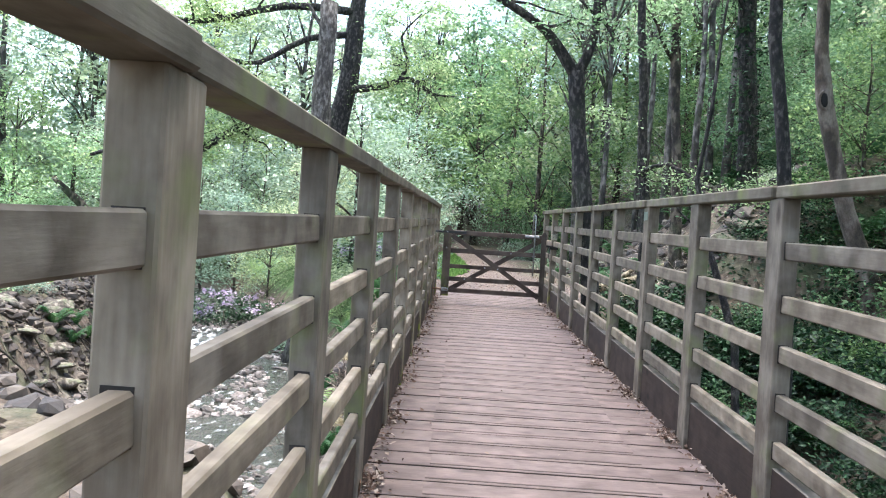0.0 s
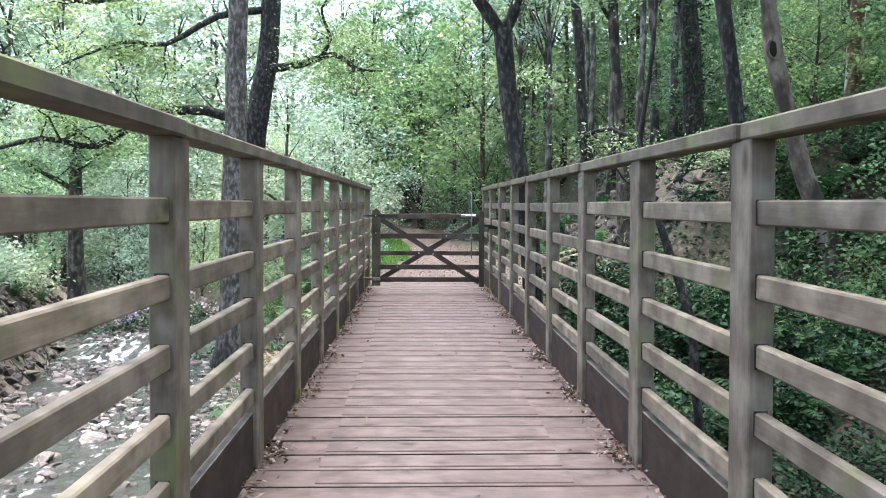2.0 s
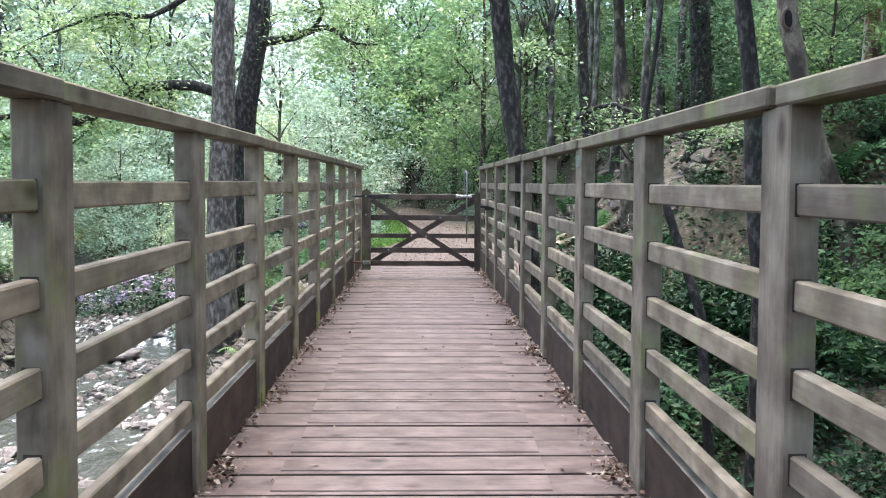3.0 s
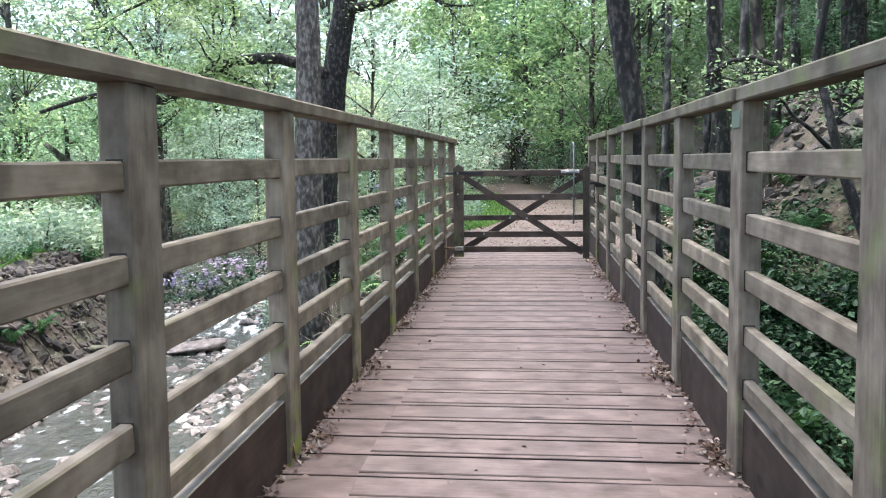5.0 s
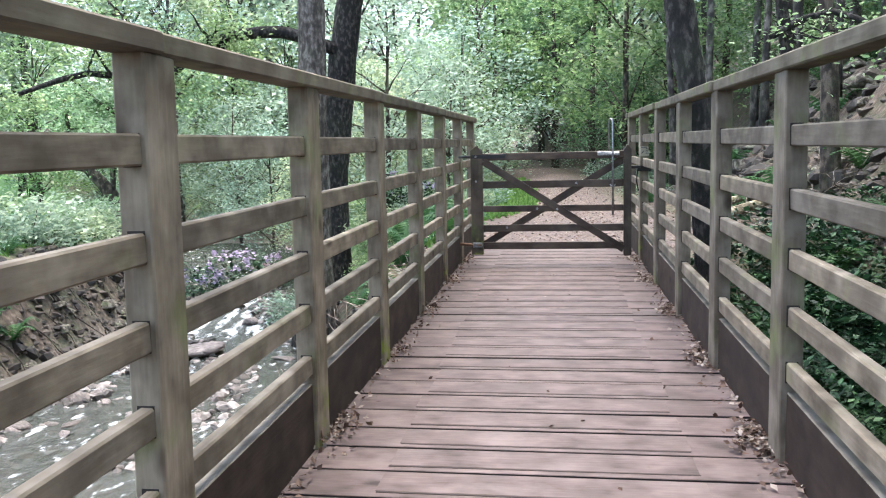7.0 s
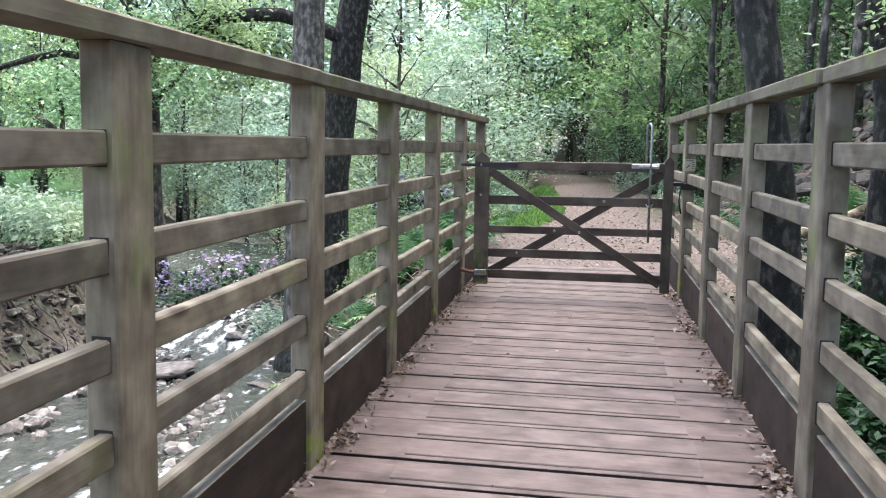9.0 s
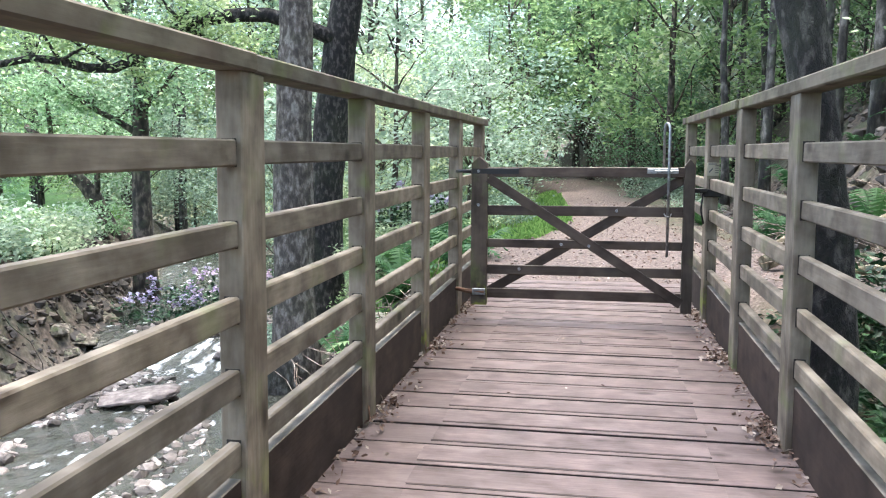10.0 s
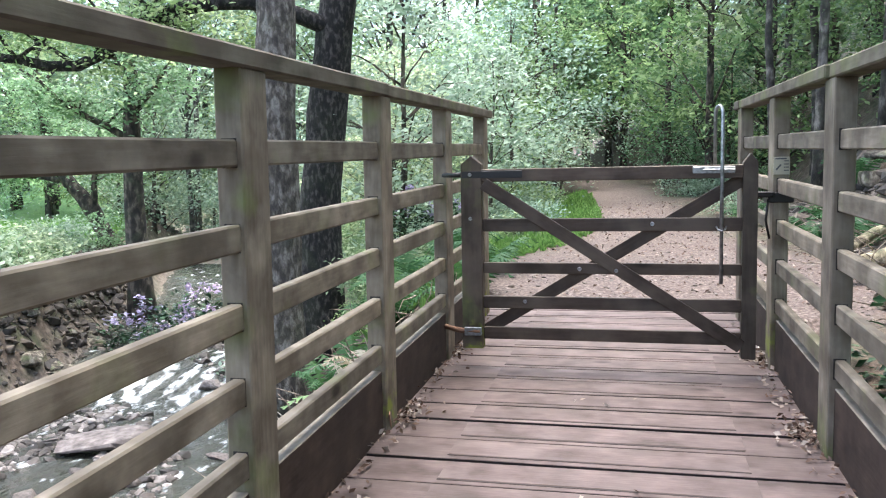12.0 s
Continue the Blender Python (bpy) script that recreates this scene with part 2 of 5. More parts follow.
def curve_pts(a, b, n=8, wander=0.1, sag=0.0, rng=random):
    """Points from a to b on a line that wanders."""
    a, b = Vector(a), Vector(b)
    size = (b - a).length
    off = Vector((rng.uniform(0, 50), rng.uniform(0, 50), 0))
    out = []
    for i in range(n + 1):
        t = i / n
        p = a.lerp(b, t)
        w = noise.noise_vector(off + Vector((t * 2.6, 0, 0))) * wander * size * math.sin(math.pi * min(1, t * 1.0 + 0.0) * 0.5) * (1 if t > 0 else 0)
        p += w
        p.z += sag * size * math.sin(math.pi * t)
        out.append(p)
    return out


def leaves_mesh(name, centres, normals, sizes, mat, narrow=0.55, fine=False):
    """Leaves as folded lozenges, one island each."""
    n = len(centres)
    c, nr = np.asarray(centres), np.asarray(normals)
    nr = nr / np.linalg.norm(nr, axis=1)[:, None]
    ref = np.random.normal(size=(n, 3))
    u = np.cross(nr, ref)
    u /= np.linalg.norm(u, axis=1)[:, None]
    w = np.cross(nr, u)
    s = np.asarray(sizes)[:, None]
    fold = nr * s * 0.12
    if fine:
        verts = np.empty((n, 6, 3))
        verts[:, 0] = c - u * s
        verts[:, 1] = c - u * s * 0.4 + w * s * narrow * 0.8 + fold
        verts[:, 2] = c + u * s * 0.35 + w * s * narrow * 0.85 + fold
        verts[:, 3] = c + u * s
        verts[:, 4] = c + u * s * 0.35 - w * s * narrow * 0.85 + fold
        verts[:, 5] = c - u * s * 0.4 - w * s * narrow * 0.8 + fold
        me = bpy.data.meshes.new(name)
        me.from_pydata(verts.reshape(-1, 3).tolist(), [], np.arange(n * 6).reshape(n, 6).tolist())
        me.materials.append(mat)
        return me
    verts = np.empty((n, 4, 3))
    verts[:, 0] = c - u * s
    verts[:, 1] = c + w * s * narrow + fold - u * s * 0.1
    verts[:, 2] = c + u * s
    verts[:, 3] = c - w * s * narrow + fold - u * s * 0.1
    me = bpy.data.meshes.new(name)
    idx = np.arange(n * 4).reshape(n, 4)
    me.from_pydata(verts.reshape(-1, 3).tolist(), [], idx.tolist())
    me.materials.append(mat)
    return me


def sprays(rng, clumps, per, spread, flat, size):
    """Leaves gathered in flattish sprays round the clump centres."""
    cs, ns, ss = [], [], []
    for c in clumps:
        tilt = np.array([rng.normal(0, 0.25), rng.normal(0, 0.25), 1.0])
        k = int(per * rng.uniform(0.6, 1.4))
        r = spread * rng.uniform(0.6, 1.3)
        p = rng.normal(0, 1, (k, 3)) * np.array([r, r, r * flat]) * 0.55
        p[:, 2] -= 0.25 * (p[:, 0] ** 2 + p[:, 1] ** 2) / max(r, 0.1)
        cs.append(p + np.asarray(c))
        ns.append(tilt + rng.normal(0, 0.45, (k, 3)))
        ss.append(size * rng.uniform(0.6, 1.25, k))
    return np.concatenate(cs), np.concatenate(ns), np.concatenate(ss)


# ---- the lie of the land ----
SLOPE = 0.0342


def deck_z(y):
    return -0.30 + SLOPE * (y - 6.3)


def left_x(y):
    return -0.492 - 0.005 * (y - 4.5)


def right_x(y):
    return 1.71 - 0.0065 * (y - 4.5)


def smooth(a, b, t):
    t = min(1.0, max(0.0, (t - a) / (b - a)))
    return t * t * (3 - 2 * t)


def stream_x(y):
    """Middle of the stream: from upstream it comes beside the bridge, then bends beneath it."""
    if y > 10:
        return -4.3 - 0.16 * (y - 12) - 0.010 * max(0, y - 14) ** 2
    return -3.98 + 0.9 * (10 - y) + 0.05 * (10 - y) ** 2


def path_x(y):
    return 1.3 - 0.085 * (y - 17) + 0.6 * math.sin((y - 17) * 0.11)


def path_half(y):
    return 0.95 + 1.75 * smooth(16.8, 19, y) * (1 - smooth(19, 27, y))


WATER = -1.95


def water_z(y):
    return WATER + 0.35 * smooth(20.5, 22.5, y) + 0.3 * smooth(28, 31, y)


def ground_z(x, y):
    d = x - stream_x(y)
    n1 = noise.noise(Vector((x * 0.35, y * 0.35, 0.0)))
    n2 = noise.noise(Vector((x * 1.3, y * 1.3, 4.0)))
    bridge_end = smooth(15.2, 17.6, y)
    # far bank on the stream's other side, shelf of grass behind it
    west = -0.35 + 0.35 * smooth(-8, -16, x) + 0.25 * n1
    # near bank and the woodland floor
    east = -1.15 + 1.2 * smooth(13, 17.4, y) + 0.18 * n1
    rise = max(0, x - 3.9 - 0.5 * smooth(17, 20, y))
    hill = (0.28 + 0.82 * smooth(13, 18, y)) * min(rise, 2.6) + 0.36 * max(0, rise - 2.6)
    hill *= smooth(-6, 4, y)
    east += hill + (0.018 * max(0, y - 18) + 0.03 * max(0, y - 23)) * smooth(-6, 2, x)
    east -= 1.25 * smooth(14, 9, y) * smooth(1.0, 2.0, x) * smooth(5.6, 3.4, x)
    far = 0.12 * max(0, y - 48) + 0.05 * max(0, -x - 40)
    back = 0.9 * smooth(1.5, -2.5, y)
    base = (west if d < 0 else east) + far + (0.0 if d < 0 else back)
    bed = water_z(y) - 0.18
    half = 1.75
    bank = smooth(half, half + (1.5 if d < 0 else 2.6), abs(d))
    z = bed + (base - bed) * bank + 0.16 * n2 * min(1, bank * 3 + 0.3) * (1 - 0.8 * bridge_end * smooth(3.5, 2, abs(x - path_x(y))))
    on_path = smooth(1.2, 0.0, abs(x - path_x(max(17, y))) - path_half(y)) * smooth(16.6, 17.6, y)
    level = deck_z(17.4) - 0.03 + 0.016 * (y - 17.4) + 0.036 * max(0, y - 23) + 0.05 * n1
    z = z + (level - z) * on_path
    under = smooth(0.8, 0.0, max(left_x(y) - 0.3 - x, x - right_x(y) - 0.3, 0))
    if y < 17.3:
        z = min(z, z + (min(z, deck_z(y) - 0.4) - z) * under)
    return z


def axis_steps(lo, hi, fine_lo, fine_hi, step, growth):
    out, v, s = [], fine_lo, step
    while v < fine_hi:
        out.append(v)
        v += step
    while v < hi:
        out.append(v)
        s *= growth
        v += s
    out.append(hi)
    v, s = fine_lo, step
    while v > lo:
        s *= growth
        v -= s
        out.insert(0, max(v, lo))
    return out


def build_ground():
    xs = axis_steps(-420, 420, -11, 9, 0.28, 1.12)
    ys = axis_steps(-300, 500, -4, 32, 0.28, 1.12)
    nx = len(xs)
    verts = [(x, y, min(ground_z(x, y), 24 + 0.02 * y)) for y in ys for x in xs]
    faces = [(j * nx + i, j * nx + i + 1, (j + 1) * nx + i + 1, (j + 1) * nx + i) for j in range(len(ys) - 1) for i in range(nx - 1)]
    me = bpy.data.meshes.new("ground")
    me.from_pydata(verts, [], faces)
    zone = me.color_attributes.new("zone", "FLOAT_COLOR", "POINT")
    for k, (x, y, z) in enumerate(verts):
        p = smooth(0.7, -0.5, abs(x - path_x(max(17, y))) - path_half(y)) * smooth(16.4, 17.2, y)
        d = x - stream_x(y)
        g = smooth(-3.2, -4.6, d) * smooth(16, 20, y) if d < 0 else 0.0
        g = max(g, smooth(17, 19, y) * smooth(-0.6, -1.4, x - path_x(y) + path_half(y)) * (0.6 if d > 3 else 0))
        s = smooth(2.5, 1.6, abs(d))
        zone.data[k].color = (p, g, s, 1)
    for f in me.polygons:
        f.use_smooth = True
    m, n, l, b = material("woodland_floor", (0.15, 0.1, 0.07), 0.95)
    tc = n.new("ShaderNodeTexCoord")
    v = tc.outputs["Object"]
    fine = noise_tex(n, l, v, 9, 8)
    grit = noise_tex(n, l, v, 26, 6)
    mid = noise_tex(n, l, v, 1.4, 5)
    vor = n.new("ShaderNodeTexVoronoi")
    vor.inputs["Scale"].default_value = 14
    l.new(v, vor.inputs["Vector"])
    litter = ramp(n, [(0.3, (0.024, 0.0176, 0.012)), (0.5, (0.068, 0.048, 0.0336)), (0.68, (0.144, 0.112, 0.084))])
    l.new(fine.outputs[0], litter.inputs[0])
    green = ramp(n, [(0.45, (0, 0, 0)), (0.65, (1, 1, 1))])
    l.new(mid.outputs[0], green.inputs[0])
    gf = n.new("ShaderNodeMath")
    gf.operation = "MULTIPLY"
    gf.inputs[1].default_value = 0.55
    l.new(green.outputs[0], gf.inputs[0])
    c = mix(n, l, "MIX", gf.outputs[0], litter.outputs[0], (0.042, 0.066, 0.024))
    pathc = ramp(n, [(0.34, (0.045, 0.031, 0.025)), (0.52, (0.1, 0.073, 0.062)), (0.68, (0.185, 0.15, 0.133))])
    l.new(grit.outputs[0], pathc.inputs[0])
    grass = ramp(n, [(0.3, (0.065, 0.15, 0.04)), (0.7, (0.14, 0.28, 0.075))])
    l.new(fine.outputs[0], grass.inputs[0])
    bedc = ramp(n, [(0.1, (0.04, 0.036, 0.032)), (0.5, (0.16, 0.136, 0.112)), (0.8, (0.288, 0.256, 0.224))])
    l.new(vor.outputs["Distance"], bedc.inputs[0])
    att = n.new("ShaderNodeVertexColor")
    att.layer_name = "zone"
    sep = n.new("ShaderNodeSeparateColor")
    l.new(att.outputs[0], sep.inputs[0])
    c = mix(n, l, "MIX", sep.outputs[2], c, bedc.outputs[0])
    c = mix(n, l, "MIX", sep.outputs[1], c, grass.outputs[0])
    c = mix(n, l, "MIX", sep.outputs[0], c, pathc.outputs[0])
    l.new(c, b.inputs["Base Color"])
    bump(n, l, grit.outputs[0], b, 0.8, 0.025)
    me.materials.append(m)
    tagged(new("ground", me), "woodland floor of brown leaf litter, with grass and an earth path", "ground", kind="structure")


build_ground()


def build_water():
    ys = [-6 + 0.2 * k for k in range(200)]
    cols = 14
    verts, faces = [], []
    for y in ys:
        for i in range(cols + 1):
            x = stream_x(y) + (i / cols - 0.5) * 4.6 * (1.6 if y < 10 else 1)
            z = water_z(y) + 0.03 * noise.noise(Vector((x * 1.8, y * 1.8, 1))) + 0.06 * smooth(20, 21, y) * smooth(24, 23, y) * noise.noise(Vector((x * 4, y * 4, 2)))
            verts.append((x, y, z))
    for j in range(len(ys) - 1):
        for i in range(cols):
            a = j * (cols + 1) + i
            faces.append((a, a + 1, a + cols + 2, a + cols + 1))
    me = bpy.data.meshes.new("stream")
    me.from_pydata(verts, [], faces)
    for f in me.polygons:
        f.use_smooth = True
    fall = me.color_attributes.new("fall", "FLOAT_COLOR", "POINT")
    for k, (x, y, z) in enumerate(verts):
        f = smooth(19.6, 20.8, y) * smooth(23.6, 22.2, y) * smooth(1.7, 0.8, abs(x - stream_x(y)))
        f = max(f, 0.6 * smooth(13.6, 14.2, y) * smooth(15.4, 14.6, y) * smooth(1.2, 0.5, abs(x - stream_x(y) - 0.4)))
        fall.data[k].color = (f, f, f, 1)
    m, n, l, b = material("stream_water", (0.06, 0.075, 0.07), 0.08)
    b.inputs["IOR"].default_value = 1.33
    tc = n.new("ShaderNodeTexCoord")
    v = tc.outputs["Object"]
    rip = noise_tex(n, l, v, 6, 8, (1, 0.55, 1))
    # White flecks: foam, with glints off the ripples painted in among it
    foam = noise_tex(n, l, v, 4.5, 12, (1.2, 0.6, 1))
    fr = ramp(n, [(0.595, (0, 0, 0)), (0.76, (1, 1, 1))])
    vc = n.new("ShaderNodeVertexColor")
    vc.layer_name = "fall"
    more = n.new("ShaderNodeMath")
    more.operation = "MULTIPLY_ADD"
    more.inputs[1].default_value = 0.11
    l.new(vc.outputs[0], more.inputs[0])
    l.new(foam.outputs[0], more.inputs[2])
    l.new(more.outputs[0], fr.inputs[0])
    c = mix(n, l, "MIX", fr.outputs[0], (0.04, 0.042, 0.034), (0.66, 0.7, 0.71))
    l.new(c, b.inputs["Base Color"])
    rr = ramp(n, [(0.0, (0.07, 0.07, 0.07)), (1.0, (0.6, 0.6, 0.6))])
    l.new(fr.outputs[0], rr.inputs[0])
    l.new(rr.outputs[0], b.inputs["Roughness"])
    bump(n, l, rip.outputs[0], b, 1.0, 0.14)
    me.materials.append(m)
    tagged(new("water", me), "shallow clear stream running over stones with white foam", "water", kind="structure")


build_water()

# ---- the footbridge ----
footbridge = new("footbridge")
footbridge.location = (0.58, 6.3, deck_z(6.3))
tagged(footbridge, "weathered timber footbridge with high railed parapets over a stream", "bridge")
HOME = footbridge.matrix_basis.inverted()
TIP = math.degrees(math.atan(SLOPE))
BAY, FIRST, LOW, HIGH = 1.58, 4.55, -4, 8
POST_Y, POST_X = 0.2, 0.1
RAIL_TOPS = (1.56, 1.272, 1.002, 0.74, 0.48)


def piece(name, me, mat, m, label="", parent=None):
    return part(name, me, mat, parent or footbridge, label, HOME @ m)


post_bm = block(POST_X, POST_Y, 2.3, 0.006, (0, 0, 1.8 - 1.15))
post_mesh = mesh("post", post_bm)
# Near-black plates on the post faces paint the shaded gap round rail ends
gap_plate_mesh = mesh("mortise", block(0.056, 0.003, 0.1, 0))
gap_plate_dark = material("mortise_gap", (0.02, 0.016, 0.013), 1.0)[0]
rail_len = BAY - POST_Y
rail_meshes = [mesh("rail", block(0.05, rail_len + 0.006, 0.094, 0.007, uneven=0.002)) for k in range(4)]
kick_bm = block(0.07, rail_len + 0.006, 0.37, 0.004)
kick_bm.normal_update()
# Upper faces get the paler timber
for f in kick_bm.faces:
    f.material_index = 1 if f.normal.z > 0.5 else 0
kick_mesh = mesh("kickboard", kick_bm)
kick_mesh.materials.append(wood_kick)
kick_mesh.materials.append(wood_pale_top)
bracket_mesh = mesh("bracket", block(0.006, 0.022, 0.13, 0.001))
rust, _, _, _ = material("rusty_iron", (0.2, 0.11, 0.07), 0.8, 0.3)
hand_mesh = mesh("handrail", block(0.13, BAY * 2 - 0.006, 0.07, 0.008))

for side, face, out in (("left", left_x, -1), ("right", right_x, 1)):
    for i in range(LOW, HIGH + 1):
        y = FIRST + BAY * i
        yc = y + POST_Y / 2
        x = face(y) + out * POST_X / 2
        post = piece("post", post_mesh, wood_z, pose(x, yc, deck_z(yc)))
        for rail_top in RAIL_TOPS:
            for end in (-1, 1):
                part("mortise", gap_plate_mesh, gap_plate_dark, post, "", pose(0, end * (POST_Y / 2 + 0.0005), rail_top - 0.0455 + end * 0.0034))
        if side == "left" and i % 3 != 1:
            part("bracket", bracket_mesh, rust, post, "rusty strap leaning at the post's foot", pose(0.056, -0.06, 0.06, 40, 0, 12))
        if i == HIGH:
            continue
        ym = y + POST_Y + rail_len / 2
        xr = face(ym) + out * (0.022 + 0.025)
        for k, top in enumerate(RAIL_TOPS):
            drop = random.uniform(-0.003, 0.003)
            piece("rail", rail_meshes[(i + k) % 4], wood_y, pose(xr, ym, deck_z(ym) + top - 0.047 + drop, TIP))
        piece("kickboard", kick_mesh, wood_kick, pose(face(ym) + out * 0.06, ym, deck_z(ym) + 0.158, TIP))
    for i in range(LOW, HIGH, 2):
        ym = FIRST + BAY * (i + 1) + 0.1
        x = face(ym) + out * 0.05
        piece("handrail", hand_mesh, wood_hand, pose(x, ym, deck_z(ym) + 1.834, TIP))
    ye = FIRST + BAY * HIGH + 0.1
    piece("handrail", mesh("handrail", block(0.13, 0.3, 0.07, 0.008)), wood_hand, pose(face(ye) + out * 0.05, ye + 0.153, deck_z(ye + 0.153) + 1.834, TIP))

# beams that carry the deck
beam_mesh = mesh("beam", block(0.2, 19.6, 0.35, 0.01))
for x in (-0.3, 0.58, 1.5):
    piece("beam", beam_mesh, wood_kick, pose(x, 7.7, deck_z(7.7) - 0.235, TIP))

# ---- the gate ----
gate = new("gate")
GY = 15.45
GZ = 0.15
gate.location = (-0.4, GY, GZ)
tagged(gate, "dark brown five-bar timber gate with crossed braces, closed across the bridge", "gate")
GHOME = gate.matrix_basis.inverted()


def gpart(name, bm, mat, m, label="", parent=None):
    return part(name, bm, mat, parent or gate, label, GHOME @ m)


def stile(w, d, h, peak):
    bm = block(w, d, h, 0, (0, 0, h / 2))
    top = [v for v in bm.verts if v.co.z > h - 0.01]
    edge = [e for e in bm.edges if e.verts[0] in top and e.verts[1] in top and abs(e.verts[0].co.y - e.verts[1].co.y) < 1e-6]
    cut = bmesh.ops.subdivide_edges(bm, edges=edge, cuts=1)
    for v in cut["geom_inner"]:
        if isinstance(v, bmesh.types.BMVert):
            v.co.z += peak
    bmesh.ops.bevel(bm, geom=list(bm.edges), offset=0.004, segments=1, affect="EDGES")
    return bm


gpart("hanging_stile", stile(0.145, 0.075, 1.27, 0.06), wood_gate_z, pose(-0.332, GY, GZ))
gpart("shutting_stile", stile(0.09, 0.075, 1.27, 0.06), wood_gate_z, pose(1.475, GY, GZ - 0.02))
for top, low in ((1.237, 1.15), (0.898, 0.81), (0.597, 0.522), (0.364, 0.28), (0.15, 0.065)):
    thick = 0.07 if top > 1.2 else 0.03
    bar = block(1.69, thick, top - low, 0.004)
    bar.normal_update()
    # Sky's highlight along the top bar, painted as paler timber on its upper face
    for f in bar.faces:
        f.material_index = 1 if f.normal.z > 0.5 and top > 1.2 else 0
    bar = mesh("bar", bar)
    bar.materials.append(wood_gate)
    bar.materials.append(wood_pale_top)
    gpart("bar", bar, wood_gate, pose(0.586, GY, GZ + (top + low) / 2))


def brace(x0, z0, x1, z1, y):
    a = math.degrees(math.atan2(z1 - z0, x1 - x0))
    gpart("brace", block(math.hypot(x1 - x0, z1 - z0), 0.026, 0.085, 0.003), wood_gate, pose((x0 + x1) / 2, y, (z0 + z1) / 2, 0, -a, 0))


brace(-0.25, GZ + 1.14, 1.43, GZ + 0.06, GY - 0.029)
brace(-0.25, GZ + 0.12, 1.43, GZ + 1.14, GY + 0.029)

# fixings of the gate
steel, sn, sl, sb = material("galvanised_steel", (0.42, 0.44, 0.45), 0.4, 0.9)
st_noise = noise_tex(sn, sl, sn.new("ShaderNodeTexCoord").outputs["Object"], 40, 4)
st_ramp = ramp(sn, [(0.3, (0.16, 0.165, 0.17)), (0.7, (0.34, 0.35, 0.36))])
sl.new(st_noise.outputs[0], st_ramp.inputs[0])
sl.new(st_ramp.outputs[0], sb.inputs["Base Color"])
iron, _, _, _ = material("black_iron", (0.02, 0.02, 0.021), 0.5, 0.5)

gpart("top_strap", block(0.42, 0.076, 0.05, 0.003), iron, pose(-0.19, GY, GZ + 1.2), "black iron hinge strap")
gpart("latch_plate", block(0.26, 0.082, 0.045, 0.004), steel, pose(1.25, GY, GZ + 1.205), "galvanised latch plate")
gpart("latch_plate", block(0.2, 0.012, 0.012, 0.003), steel, pose(1.28, GY - 0.046, GZ + 1.205), "galvanised sliding bolt")
rod = bmesh.new()
loop = [(1.30, GY - 0.05, GZ + 0.47), (1.30, GY - 0.05, GZ + 1.2), (1.30, GY - 0.05, GZ + 1.56)]
for k in range(1, 8):
    a = math.pi * k / 8
    loop.append((1.30 - 0.02 + 0.02 * math.cos(a), GY - 0.05 + 0.05 * (k / 8), GZ + 1.56 + 0.05 * math.sin(a)))
loop += [(1.26, GY + 0.0, GZ + 1.56), (1.26, GY + 0.0, GZ + 1.2)]
tube(rod, loop, [0.012] * len(loop), 8)
gpart("latch_rod", rod, steel, pose(0, 0, 0), "tall galvanised rod with a hooped top")
clip = bmesh.new()
tube(clip, [(1.27, GY - 0.03, GZ + 0.84), (1.28, GY - 0.055, GZ + 0.82), (1.3, GY - 0.07, GZ + 0.815), (1.32, GY - 0.055, GZ + 0.82), (1.33, GY - 0.03, GZ + 0.84)], [0.006] * 5, 6)
gpart("rod_staple", clip, steel, pose(0, 0, 0))
bolt_mesh = bmesh.new()
bmesh.ops.create_cone(bolt_mesh, cap_ends=True, segments=10, radius1=0.014, radius2=0.011, depth=0.012)
bolt_mesh = mesh("bolt", bolt_mesh)
for x, z in ((0.18, 0.87), (0.87, 0.86), (0.4, 0.56), (0.64, 0.55), (0.03, 0.33), (1.03, 0.32), (-0.28, 0.11), (-0.34, 1.2), (-0.34, 0.9)):
    gpart("bolt", bolt_mesh, steel, pose(x, GY - 0.046 if 0.2 < x < 0.9 else GY - 0.02 if x > -0.25 else GY - 0.042, GZ + z, 90))
hinge = bmesh.new()
tube(hinge, [(-0.56, GY + 0.12, GZ + 0.12), (-0.47, GY + 0.02, GZ + 0.12), (-0.40, GY - 0.03, GZ + 0.12), (-0.28, GY - 0.045, GZ + 0.12)], [0.018, 0.02, 0.02, 0.012], 8)
gpart("hinge", hinge, rust, pose(0, 0, 0), "rusty lower hinge pin")
gpart("hinge_plate", block(0.12, 0.012, 0.06, 0.003), steel, pose(-0.33, GY - 0.045, GZ + 0.12))
hinge2 = bmesh.new()
tube(hinge2, [(-0.56, GY + 0.12, GZ + 1.2), (-0.47, GY + 0.02, GZ + 1.2), (-0.40, GY, GZ + 1.2)], [0.015, 0.018, 0.018], 8)
gpart("hinge", hinge2, iron, pose(0, 0, 0))

# the latch post's catch and its notice
ly = FIRST + 7 * BAY
lx = right_x(ly)
catch = new("gate_catch")
catch.location = (lx, ly, 1.18)
tagged(catch, "black iron gate catch strapped round a railing post", "latch")
CH = catch.matrix_basis.inverted()
part("strap", block(0.16, 0.24, 0.07, 0.008, (lx + 0.05, ly + 0.1, 1.17)), iron, catch, "", CH)
part("tongue", block(0.13, 0.05, 0.04, 0.008, (lx - 0.06, ly - 0.01, 1.19)), iron, catch, "", CH)
chain = bmesh.new()
tube(chain, [(lx - 0.03, ly - 0.015, 1.16), (lx - 0.045, ly - 0.02, 1.02), (lx - 0.02, ly - 0.02, 0.9)], [0.008] * 3, 6)
part("cord", chain, iron, catch, "", CH)
cream, _, _, _ = material("cream_plastic", (0.3, 0.27, 0.2), 0.6)
